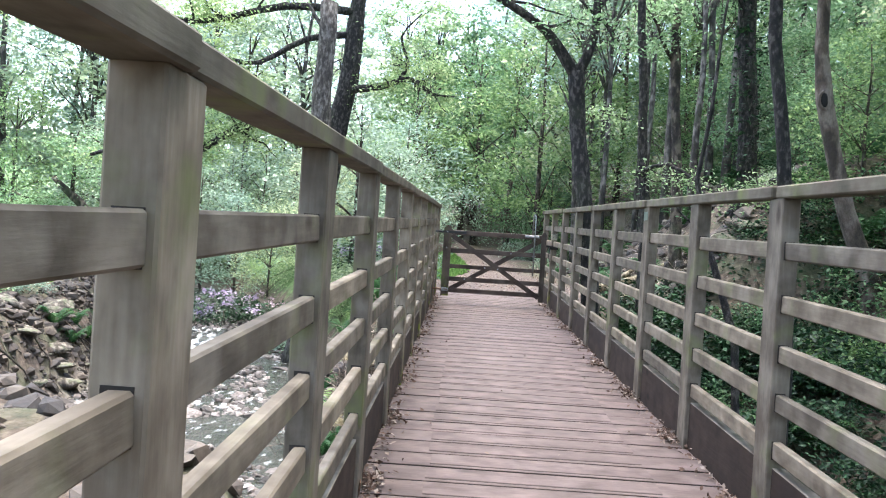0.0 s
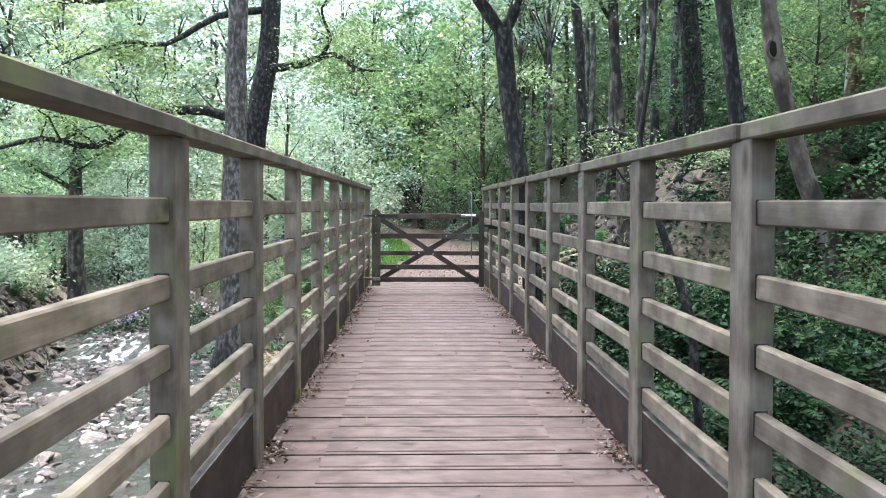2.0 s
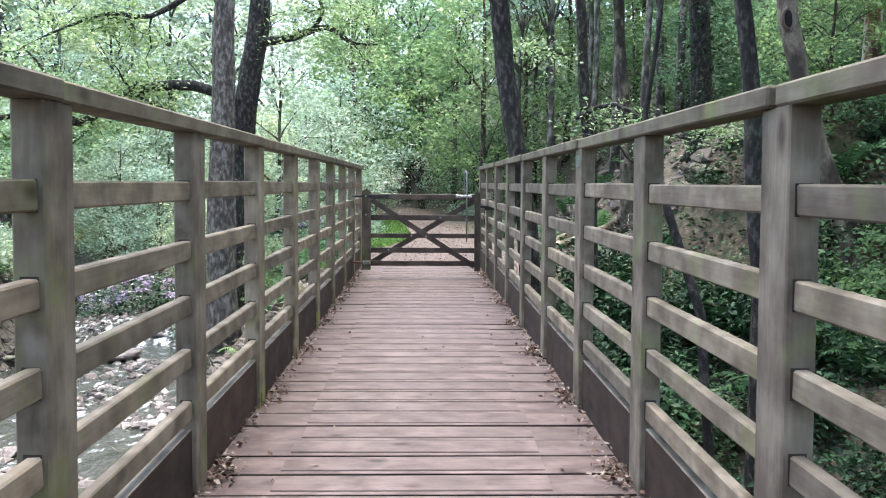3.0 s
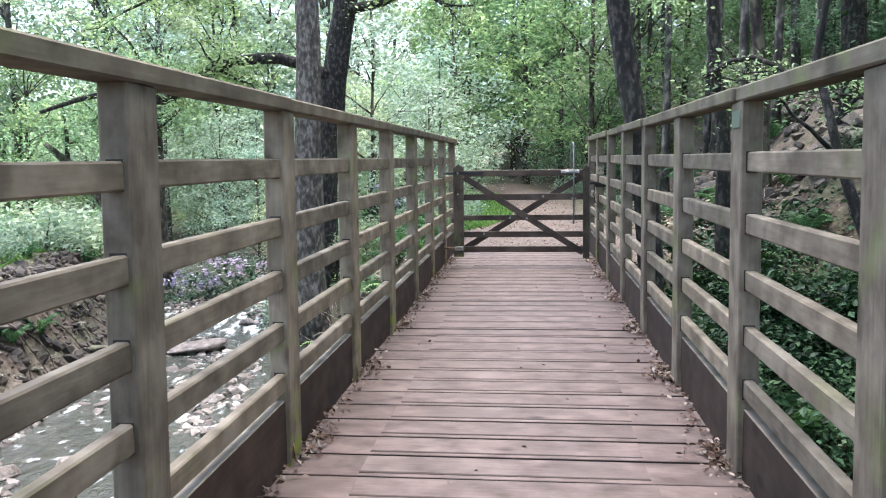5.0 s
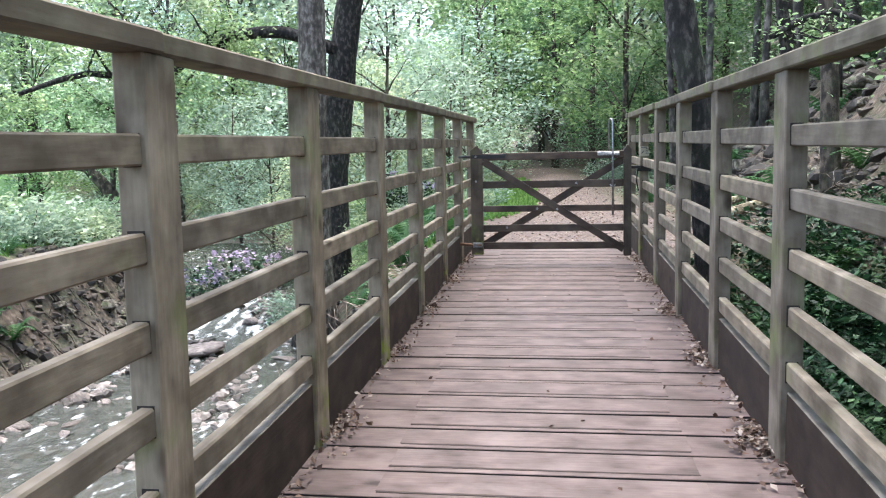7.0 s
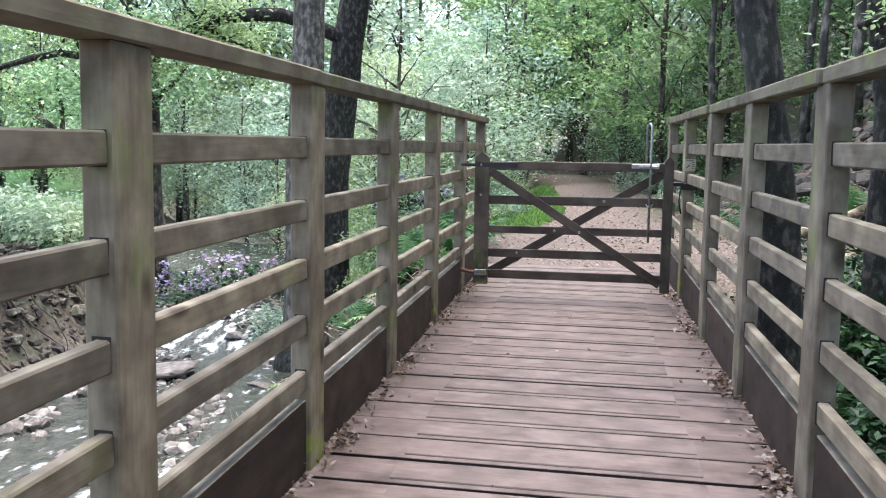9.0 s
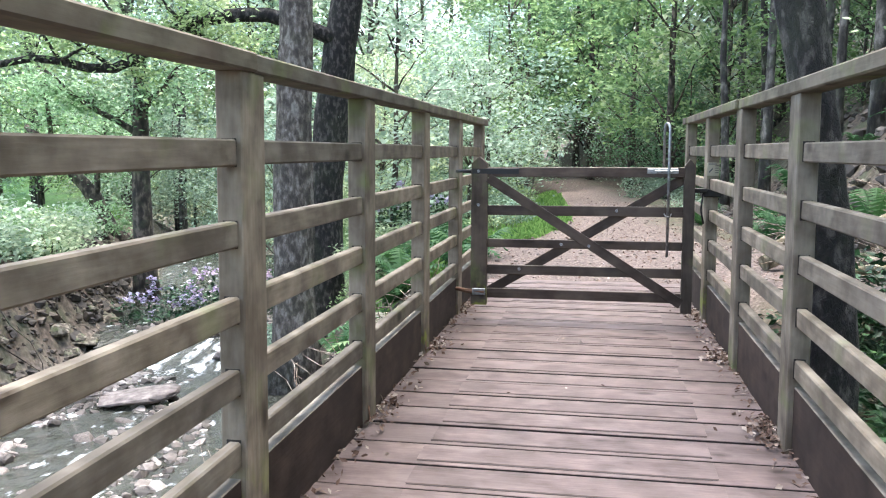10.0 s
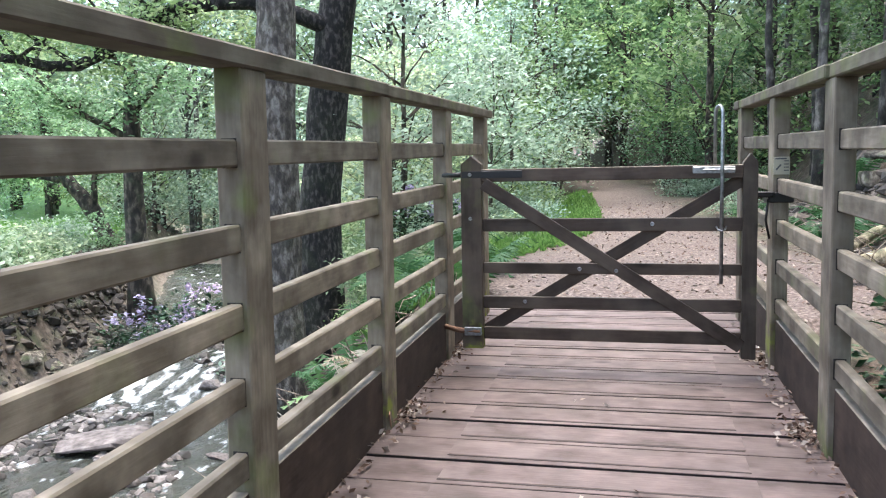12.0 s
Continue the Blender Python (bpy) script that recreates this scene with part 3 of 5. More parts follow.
ink, _, _, _ = material("dark_ink", (0.05, 0.05, 0.05), 0.6)
notice = new("notice")
notice.location = (lx + 0.05, ly, 1.37)
tagged(notice, "small cream instruction plate screwed to a railing post", "sign")
NH = notice.matrix_basis.inverted()
part("plate", block(0.1, 0.008, 0.115, 0.002, (lx + 0.05, ly - 0.005, 1.375)), cream, notice, "", NH)
part("print", block(0.045, 0.003, 0.01, 0, (0, 0, 0)), ink, notice, "slanted dark symbol", NH @ pose(lx + 0.03, ly - 0.0105, 1.365, 0, -50))
for k in range(4):
    part("print", block(0.03, 0.003, 0.006, 0, (lx + 0.078, ly - 0.0105, 1.345 + 0.02 * k)), ink, notice, "", NH)
part("print", block(0.07, 0.003, 0.008, 0, (lx + 0.045, ly - 0.0105, 1.42)), ink, notice, "", NH)

# small metal tag under a handrail joint
tag_y = FIRST + 2 * BAY
tag = part("metal_tag", block(0.004, 0.15, 0.08, 0.001), material("green_tag", (0.09, 0.12, 0.09), 0.5)[0], None, "", pose(right_x(tag_y) - 0.002, tag_y + 0.1, deck_z(tag_y) + 1.72))
tagged(tag, "small grey-green metal tag nailed to a post", "tag")


# ---- stones in and beside the stream ----
def stone_material():
    m, n, l, b = material("stream_stone", (0.3, 0.27, 0.25), 0.75)
    v = n.new("ShaderNodeTexCoord").outputs["Object"]
    g = noise_tex(n, l, v, 7, 6)
    r = ramp(n, [(0.3, (0.065, 0.057, 0.05)), (0.5, (0.16, 0.14, 0.13)), (0.7, (0.27, 0.245, 0.23))])
    l.new(g.outputs[0], r.inputs[0])
    info = n.new("ShaderNodeObjectInfo")
    tone = ramp(n, [(0.0, (0.4, 0.37, 0.33)), (0.5, (0.8, 0.76, 0.74)), (1.0, (1.1, 1.06, 1.03))])
    l.new(info.outputs["Random"], tone.inputs[0])
    l.new(mix(n, l, "MULTIPLY", 1.0, r.outputs[0], tone.outputs[0]), b.inputs["Base Color"])
    bump(n, l, g.outputs[0], b, 0.6, 0.03)
    return m


stone_mat = stone_material()
moss_mat = bark("mossy_rock", (0.104, 0.088, 0.068), (0.24, 0.216, 0.176), 5, 0.75)


def rock_mesh(seed, flat=0.6, count=20, soft=0.05):
    """An angular stone: the hull round a few scattered points."""
    rg_ = random.Random(seed)
    bm = bmesh.new()
    for k in range(count):
        v = Vector((rg_.gauss(0, 1), rg_.gauss(0, 1), rg_.gauss(0, 1))).normalized() * rg_.uniform(0.75, 1.1)
        bm.verts.new((v.x, v.y * 0.75, v.z * flat))
    made = bmesh.ops.convex_hull(bm, input=bm.verts)
    bmesh.ops.delete(bm, geom=[g for g in made["geom_interior"] if isinstance(g, bmesh.types.BMVert)], context="VERTS")
    if soft:
        bmesh.ops.bevel(bm, geom=list(bm.edges), offset=soft, segments=1, affect="EDGES")
    return mesh("stone", bm)


rocks = [rock_mesh(k, 0.32 + 0.14 * (k % 3)) for k in range(7)]
rng = random.Random(11)


def stone(x, y, size, mat, label, group, sink=0.25, z=None):
    me = rocks[rng.randrange(7)]
    key = me.name + mat.name
    if key not in bpy.data.meshes:
        cp = me.copy()
        cp.name = key
        cp.materials.clear()
        cp.materials.append(mat)
    ob = new("stone", bpy.data.meshes[key])
    ob.matrix_basis = pose(x, y, (ground_z(x, y) if z is None else z) + size * (0.35 - sink), rng.uniform(-12, 12), rng.uniform(-12, 12), rng.uniform(0, 360)) @ Matrix.Diagonal((size, size * rng.uniform(0.7, 1.1), size * rng.uniform(0.7, 1.0), 1))
    return tagged(ob, label, "stone", group)


for k in range(170):
    y = rng.uniform(9, 26)
    d = rng.choice((rng.uniform(-2.3, -0.9), rng.uniform(-0.3, 2.4), rng.gauss(-1.2, 0.9)))
    size = min(0.3, 0.06 + rng.expovariate(13))
    x = stream_x(y) + d
    stone(x, y, size, stone_mat, "pale grey-brown stone lying in the stream", "stream stones", 0.15, max(ground_z(x, y), water_z(y) - 0.05))
slab = part("stone", rock_mesh(99, 0.16, 24), stone_mat, None, "", pose(-5.6, 18.6, WATER + 0.12, 4, -3, 35) @ Matrix.Diagonal((0.75, 0.6, 0.6, 1)))
tagged(slab, "broad flat pale slab at the water's edge", "stone", "stream stones")
for k in range(60):
    y = rng.uniform(10, 27)
    x = stream_x(y) - rng.uniform(2.0, 3.4)
    stone(x, y, rng.uniform(0.14, 0.42), moss_mat, "brown mossy rock in the stream bank", "bank rocks", 0.35)
for k in range(30):
    y = rng.uniform(10.5, 18.5)
    x = min(stream_x(y) + rng.uniform(1.9, 3.3), -0.95)
    stone(x, y, rng.uniform(0.12, 0.35), stone_mat, "grey stone on the bank beside the bridge", "bank rocks", 0.25)
for k in range(45):
    y = rng.uniform(16.5, 30)
    x = 3.9 + rng.uniform(-0.3, 4.5)
    stone(x, y, rng.uniform(0.15, 0.6), moss_mat, "mossy boulder on the wooded slope", "hillside rocks", 0.3)


shards = []
for k in range(6):
    sm = rock_mesh(40 + k, 0.45 + 0.1 * (k % 3), 17 + k % 3, 0)
    shards.append((np.array([tuple(v.co) for v in sm.vertices]), [tuple(p.vertices) for p in sm.polygons]))
    bpy.data.meshes.remove(sm)


def shard_field(name, places, stops, label):
    """Many small angular stones in one mesh, each of its own tone."""
    vs, fs, base = [], [], 0
    for x, y, z, r in places:
        co, faces = shards[rng.randrange(6)]
        m_ = np.array((pose(0, 0, 0, rng.uniform(-25, 25), rng.uniform(-25, 25), rng.uniform(0, 360)).to_3x3() * r))
        vs.append(co @ m_.T + np.array((x, y, z)))
        fs += [tuple(i + base for i in f) for f in faces]
        base += len(co)
    me = bpy.data.meshes.new(name)
    me.from_pydata(np.concatenate(vs).tolist(), [], fs)
    mat, pn, pl, pb = material(name, stops[1], 0.7)
    geo = pn.new("ShaderNodeNewGeometry")
    rp = ramp(pn, [(0.0, stops[0]), (0.5, stops[1]), (1.0, stops[2])])
    pl.new(geo.outputs["Random Per Island"], rp.inputs[0])
    g = noise_tex(pn, pl, pn.new("ShaderNodeTexCoord").outputs["Object"], 12, 6)
    dirt = ramp(pn, [(0.35, (0.5, 0.48, 0.44)), (0.6, (1.05, 1.03, 1.0))])
    pl.new(g.outputs[0], dirt.inputs[0])
    pl.new(mix(pn, pl, "MULTIPLY", 1.0, rp.outputs[0], dirt.outputs[0]), pb.inputs["Base Color"])
    bump(pn, pl, g.outputs[0], pb, 0.5, 0.02)
    me.materials.append(mat)
    tagged(new(name, me), label, "stones", kind="stuff")


spots = []
for k in range(6600):
    y = rng.uniform(9, 25)
    d = rng.choice((rng.uniform(-2.0, -0.5), rng.uniform(-1.7, 0.9), rng.uniform(0.7, 2.2)))
    if noise.noise(Vector((d * 0.8, y * 0.45, 3))) < 0.0:
        continue
    x = stream_x(y) + d
    r = min(0.13, 0.024 + rng.expovariate(24))
    spots.append((x, y, max(ground_z(x, y), water_z(y) - 0.02) + 0.15 * r, r))
shard_field("stream_shards", spots, ((0.02, 0.017, 0.014), (0.095, 0.08, 0.071), (0.33, 0.3, 0.285)), "broken pale stones heaped in the shallow stream")
spots = []
for k in range(3600):
    y = rng.uniform(6, 27)
    x = stream_x(y) - rng.uniform(1.6, 3.5)
    r = min(0.2, 0.03 + rng.expovariate(19))
    spots.append((x, y, ground_z(x, y), r))
for k in range(900):
    y = rng.uniform(10, 19)
    x = stream_x(y) + rng.uniform(1.7, 3.4)
    if x > -0.9:
        continue
    r = min(0.22, 0.03 + rng.expovariate(20))
    spots.append((x, y, ground_z(x, y), r))
for k in range(700):
    x, y = rng.uniform(-4.5, -0.7), rng.uniform(1.0, 8.0)
    spots.append((x, y, ground_z(x, y), min(0.16, 0.03 + rng.expovariate(20))))
shard_field("bank_rubble", spots, ((0.016, 0.012, 0.009), (0.045, 0.033, 0.025), (0.1, 0.08, 0.062)), "brown earth and broken rock of the eroded banks")
spots = []
for k in range(1500):
    y = rng.uniform(16.8, 30)
    x = 3.6 + rng.expovariate(0.55)
    r = min(0.4, 0.04 + rng.expovariate(12))
    spots.append((x, y, ground_z(x, y), r))
shard_field("slope_rubble", spots, ((0.016, 0.0128, 0.0096), (0.048, 0.0376, 0.0304), (0.128, 0.104, 0.084)), "brown rubble and rock on the steep wooded bank")
spots = []
for k in range(1200):
    y = 17.4 + rng.expovariate(0.22)
    if y > 34:
        continue
    x = path_x(y) + rng.uniform(-1, 1.25) * path_half(y)
    r = min(0.05, 0.008 + rng.expovariate(90))
    spots.append((x, y, ground_z(x, y), r))
shard_field("path_gravel", spots, ((0.045, 0.034, 0.028), (0.12, 0.098, 0.085), (0.28, 0.25, 0.23)), "small stones and grit trodden into the earth path")
roots = bmesh.new()
for k in range(34):
    y = rng.uniform(9, 25)
    x = stream_x(y) - rng.uniform(2.6, 3.6)
    e = Vector((x + rng.uniform(0.4, 1.3), y + rng.uniform(-0.9, 0.9), 0))
    e.z = ground_z(e.x, e.y) + 0.05
    tube(roots, curve_pts((x, y, ground_z(x, y) + 0.06), e, 5, 0.16, 0.06, rng), [0.02, 0.017, 0.014, 0.011, 0.008, 0.005], 5)
tagged(part("bank_roots", roots, bark_brown), "bare brown roots hanging from the eroded bank", "roots", kind="stuff")


# ---- trees ----
def grow(rng_, start, end, r0, r1, bm, tips, twigs=5, wander=0.12, seg=7, n=8, sag=0.0, depth=1):
    """A limb with side twigs; the twig ends are gathered for the leaves."""
    pts = curve_pts(start, end, n, wander, sag, rng_)
    tube(bm, pts, [r0 + (r1 - r0) * i / n for i in range(n + 1)], seg, 0.12)
    tips.append(pts[-1])
    size = (Vector(end) - Vector(start)).length
    for k in range(twigs):
        t = rng_.uniform(0.3, 0.98)
        p = pts[min(n, int(t * n))]
        d = Vector((rng_.gauss(0, 1), rng_.gauss(0, 1), rng_.gauss(0.15, 0.55))).normalized()
        e = p + d * size * rng_.uniform(0.22, 0.42)
        rr = max(0.006, (r0 + (r1 - r0) * t) * 0.45)
        if depth > 0 and rr > 0.012:
            grow(rng_, p, e, rr, rr * 0.35, bm, tips, 3, 0.2, 5, 5, 0.0, depth - 1)
        else:
            q = curve_pts(p, e, 4, 0.2, 0, rng_)
            tube(bm, q, [rr * (1 - 0.17 * i) for i in range(5)], 4)
            tips.append(q[-1])
            tips.append(q[2])


def single_tree(label, trunk_pts, radii, mat, limbs, leaf_mat, per=26, spread=0.55, size=0.06, seed=1, extra=()):
    """A tree with a trunk through the points given and limbs to the ends given."""
    rg, nrg = random.Random(seed), np.random.default_rng(seed)
    base = Vector(trunk_pts[0])
    tree = new("tree")
    tree.location = base
    tagged(tree, label, "tree")
    home = tree.matrix_basis.inverted()
    # finer points along the trunk
    fine, rad = [], []
    for (a, b), (r0, r1) in zip(zip(trunk_pts, trunk_pts[1:]), zip(radii, radii[1:])):
        for k in range(4):
            t = k / 4
            p = Vector(a).lerp(Vector(b), t)
            w = noise.noise_vector(p * 0.6 + Vector((seed, 0, 0))) * 0.06
            fine.append(p + Vector((w.x, w.y, 0)))
            rad.append(r0 + (r1 - r0) * t)
    fine.append(Vector(trunk_pts[-1]))
    rad.append(radii[-1])
    rad[0] *= 1.5
    rad[1] *= 1.12
    bm = tube(bmesh.new(), fine, rad, 14, 0.22)
    part("trunk", bm, mat, tree, "", home)
    tips = []
    for a, b, r0, r1, tw in limbs:
        lb = bmesh.new()
        pts = [Vector(a)] + ([Vector(q) for q in b] if isinstance(b, list) else [Vector(b)])
        if isinstance(b, list):
            n = len(pts) - 1
            dense = []
            for i in range(n):
                for k in range(3):
                    t = k / 3
                    p0, p1, p2, p3 = pts[max(i - 1, 0)], pts[i], pts[i + 1], pts[min(i + 2, n)]
                    dense.append(0.5 * ((2 * p1) + (p2 - p0) * t + (2 * p0 - 5 * p1 + 4 * p2 - p3) * t * t + (3 * p1 - p0 - 3 * p2 + p3) * t ** 3))
            dense.append(pts[-1])
            m_ = len(dense)
            tube(lb, dense, [r0 + (r1 - r0) * i / (m_ - 1) for i in range(m_)], 8, 0.15)
            for k in range(tw):
                t = rg.uniform(0.3, 1)
                p = dense[int(t * (m_ - 1))]
                rr = (r0 + (r1 - r0) * t) * 0.5
                d = Vector((rg.gauss(0, 1), rg.gauss(0, 0.8), rg.gauss(0.1, 0.7))).normalized()
                grow(rg, p, p + d * rg.uniform(0.7, 1.5), rr, 0.006, lb, tips, 4, 0.2, 5, 5, 0, 0)
            tips.append(dense[-1])
        else:
            grow(rg, a, b, r0, r1, lb, tips, tw)
        part("limb", lb, mat, tree, "", home)
    if (tips or extra) and per:
        cl = [tuple(t) for t in tips] + list(extra)
        c, nn, ss = sprays(nrg, cl, per, spread, 0.45, size)
        part("crown", leaves_mesh("crown", c, nn, ss, leaf_mat, 0.5, True), None, tree, "", home)
    return tree


def shade_clumps(seed, count, x0, x1, y0, y1, z0, z1):
    """Places of unseen leaf clumps, added high over the ground to shade the gully."""
    rg_ = random.Random(seed)
    return [(rg_.uniform(x0, x1), rg_.uniform(y0, y1), rg_.uniform(z0, z1)) for _ in range(count)]


def gz(x, y):
    return ground_z(x, y) - 0.15


single_tree("dead pale-barked tree trunk snapped off high above the stream bank",
            [(-3.8, 19.8, gz(-3.8, 19.8)), (-3.76, 19.8, 1.5), (-3.7, 19.82, 4), (-3.66, 19.8, 6.8)], [0.34, 0.27, 0.24, 0.2], bark_pale, [((-3.78, 19.8, 6.2), (-4.2, 19.7, 6.75), 0.06, 0.04, 0)], leaf_oak, 0, seed=2)
single_tree("old dark-barked oak with crooked limbs on the stream bank",
            [(-4.15, 22, gz(-4.15, 22)), (-4.0, 22, 1.2), (-3.72, 22, 3.5), (-3.4, 22, 5.4), (-3.2, 22, 8), (-3.0, 22, 11)], [0.42, 0.31, 0.29, 0.25, 0.2, 0.1], bark_dark,
            [((-3.65, 21.9, 3.6), [(-4.8, 21.4, 4.0), (-6.0, 20.8, 3.75), (-6.9, 20.2, 3.0), (-7.9, 19.6, 3.1), (-8.9, 19.0, 2.7)], 0.15, 0.035, 14),
             ((-3.45, 21.9, 5.1), [(-2.5, 21.7, 5.2), (-1.7, 21.5, 5.4), (-1.1, 21.3, 5.0), (-0.5, 21.2, 4.95)], 0.12, 0.02, 5),
             ((-2.1, 21.6, 5.3), [(-1.8, 21.6, 5.8), (-2.0, 21.5, 6.5), (-1.5, 21.4, 7.1)], 0.06, 0.015, 4),
             ((-3.3, 22, 6.6), [(-4.5, 21.5, 6.3), (-5.6, 21, 5.5), (-6.4, 20.4, 5.4), (-7.6, 20, 4.8)], 0.1, 0.02, 9),
             ((-3.25, 22, 7.2), [(-5.0, 21.0, 7.0), (-7.0, 20, 6.2), (-9, 19, 6.4), (-10.6, 18.5, 5.8)], 0.12, 0.02, 12),
             ((-3.15, 22, 8.0), (-5.5, 20.0, 9.5), 0.1, 0.03, 9),
             ((-3.1, 22, 8.5), (-0.8, 21.0, 9.6), 0.1, 0.03, 8),
             ((-3.1, 22, 9.5), (-3.5, 24, 12), 0.09, 0.03, 8)], leaf_oak, 34, 0.6, 0.05, 5)
single_tree("dark forked oak standing close against the parapet",
            [(2.12, 13.2, gz(2.12, 13.2)), (2.06, 13.2, 0), (2.0, 13.2, 0.95), (1.87, 13.2, 2.0), (1.68, 13.2, 3.05), (1.6, 13.2, 4.0)], [0.19, 0.15, 0.135, 0.125, 0.125, 0.13], bark_dark,
            [((1.6, 13.2, 3.9), [(1.2, 13.1, 4.45), (0.8, 13.0, 4.75), (0.0, 12.9, 5.2), (-0.9, 12.8, 5.9)], 0.1, 0.04, 6),
             ((1.6, 13.2, 3.9), [(1.8, 13.2, 4.35), (1.88, 13.2, 4.9), (1.85, 13.2, 6.0), (2.1, 13.3, 7.6)], 0.095, 0.04, 7),
             ((1.86, 13.2, 5.0), (3.2, 13.0, 6.2), 0.05, 0.02, 6)], leaf_oak, 26, 0.45, 0.042, 8)
single_tree("dark slender tree close behind the parapet",
            [(3.35, 15.2, gz(3.35, 15.2)), (3.3, 15.2, 1.5), (3.15, 15.2, 3.2), (2.98, 15.2, 5.2), (2.85, 15.3, 9)], [0.13, 0.09, 0.085, 0.075, 0.05], bark_dark,
            [((3.0, 15.1, 2.6), [(3.5, 14.6, 2.75), (4.1, 14.1, 2.3), (4.7, 13.8, 2.1)], 0.045, 0.012, 4),
             ((2.85, 15.1, 3.6), (2.2, 14.3, 3.5), 0.025, 0.008, 6),
             ((2.75, 15.2, 6), (1.5, 14.8, 7.5), 0.06, 0.02, 7), ((2.72, 15.2, 7), (4.2, 15, 8.6), 0.06, 0.02, 7)], leaf_oak, 30, 0.4, 0.035, 9)
single_tree("grey-brown woodland tree on the slope", [(4.75, 18.5, gz(4.75, 18.5)), (4.65, 18.5, 3), (4.4, 18.5, 6), (4.3, 18.6, 11)], [0.15, 0.11, 0.1, 0.06], bark_brown,
            [((4.4, 18.5, 5.5), (3.2, 17.6, 7), 0.05, 0.015, 7), ((4.4, 18.5, 7), (5.6, 18, 8.5), 0.05, 0.015, 7)], leaf_oak, 34, 0.5, 0.05, 12)
# Crown widened with clumps above the view that block light from the gully
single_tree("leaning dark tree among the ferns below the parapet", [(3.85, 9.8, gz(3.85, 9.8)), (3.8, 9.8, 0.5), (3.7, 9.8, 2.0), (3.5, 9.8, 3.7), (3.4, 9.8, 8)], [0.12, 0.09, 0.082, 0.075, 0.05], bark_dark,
            [((3.45, 9.8, 6), (4.6, 9.0, 8), 0.06, 0.02, 7), ((3.4, 9.8, 7), (5.5, 5.0, 8.5), 0.06, 0.02, 7), ((3.4, 9.8, 7.4), (6.2, 11.5, 8.6), 0.05, 0.02, 6)], leaf_deep_shaded, 42, 0.7, 0.095, 13,
            shade_clumps(3, 210, 2.5, 7.5, -1.0, 13.5, 6.8, 9.5))
bark_smooth = bark("smooth_brown_bark", (0.125, 0.092, 0.074), (0.23, 0.185, 0.155), 5, 0.12)
# This crown gets such unseen shading clumps too
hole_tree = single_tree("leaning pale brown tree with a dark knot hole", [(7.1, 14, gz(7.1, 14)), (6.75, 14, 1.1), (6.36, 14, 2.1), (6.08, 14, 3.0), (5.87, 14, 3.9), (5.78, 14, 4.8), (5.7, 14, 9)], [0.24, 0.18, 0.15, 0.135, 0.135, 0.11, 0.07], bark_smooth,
            [((5.75, 14, 6), (6.9, 13.2, 7.6), 0.07, 0.02, 8), ((5.72, 14, 7.4), (8.5, 11.5, 9.4), 0.06, 0.02, 7)], leaf_deep_shaded, 38, 0.7, 0.09, 14,
            shade_clumps(4, 70, 4.8, 9.5, 9.5, 16.5, 7.4, 10.5))
# Solid near-black shape that paints the shade inside the knot hole
black, _, _, _ = material("hollow", (0.012, 0.01, 0.009), 1.0)
hb = bmesh.new()
bmesh.ops.create_uvsphere(hb, u_segments=12, v_segments=8, radius=1)
ring = bmesh.new()
hx, hy, hz = 5.84, 13.88, 3.9
part("knot_hole", hb, black, hole_tree, "dark hollow knot", hole_tree.matrix_basis.inverted() @ pose(hx, hy, hz) @ Matrix.Diagonal((0.085, 0.05, 0.14, 1)))
tube(ring, [(hx + 0.1 * math.cos(a * math.pi / 8), hy - 0.01, hz + 0.155 * math.sin(a * math.pi / 8)) for a in range(17)], [0.03] * 17, 6, 0.2, False)
part("knot_lip", ring, bark_smooth, hole_tree, "", hole_tree.matrix_basis.inverted())
single_tree("broken birch with peeling red-brown and white bark", [(8.75, 17, gz(8.75, 17)), (8.7, 17, 3), (8.8, 17, 5), (8.95, 17, 8)], [0.2, 0.16, 0.15, 0.12], bark("birch_bark", (0.22, 0.12, 0.085), (0.6, 0.56, 0.52), 4, 0.1),
            [((8.9, 17, 6), (7.6, 16.2, 7.8), 0.05, 0.02, 7)], leaf_mint, 20, 0.5, 0.06, 15)
ivy_pts = [(6.1 + 0.28 * math.cos(a * 2.4) , 18.4 + 0.28 * math.sin(a * 2.4), 1.2 + 0.11 * a) for a in range(60)]
single_tree("tree trunk thickly wrapped in dark ivy", [(6.2, 18.5, gz(6.2, 18.5)), (6.15, 18.5, 3), (6.0, 18.5, 6), (5.9, 18.6, 10)], [0.28, 0.22, 0.2, 0.12], bark_dark,
            [((6.0, 18.5, 6.5), (5.0, 17.6, 8), 0.06, 0.02, 6)], leaf_dark_shaded, 34, 0.3, 0.055, 16, ivy_pts)
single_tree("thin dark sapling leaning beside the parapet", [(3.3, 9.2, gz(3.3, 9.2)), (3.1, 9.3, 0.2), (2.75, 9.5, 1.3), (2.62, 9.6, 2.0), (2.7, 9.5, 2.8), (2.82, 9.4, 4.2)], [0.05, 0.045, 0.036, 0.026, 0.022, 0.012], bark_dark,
            [((2.75, 9.5, 1.35), (2.2, 9.2, 1.75), 0.02, 0.006, 3)], leaf_deep_shaded, 9, 0.25, 0.024, 17)
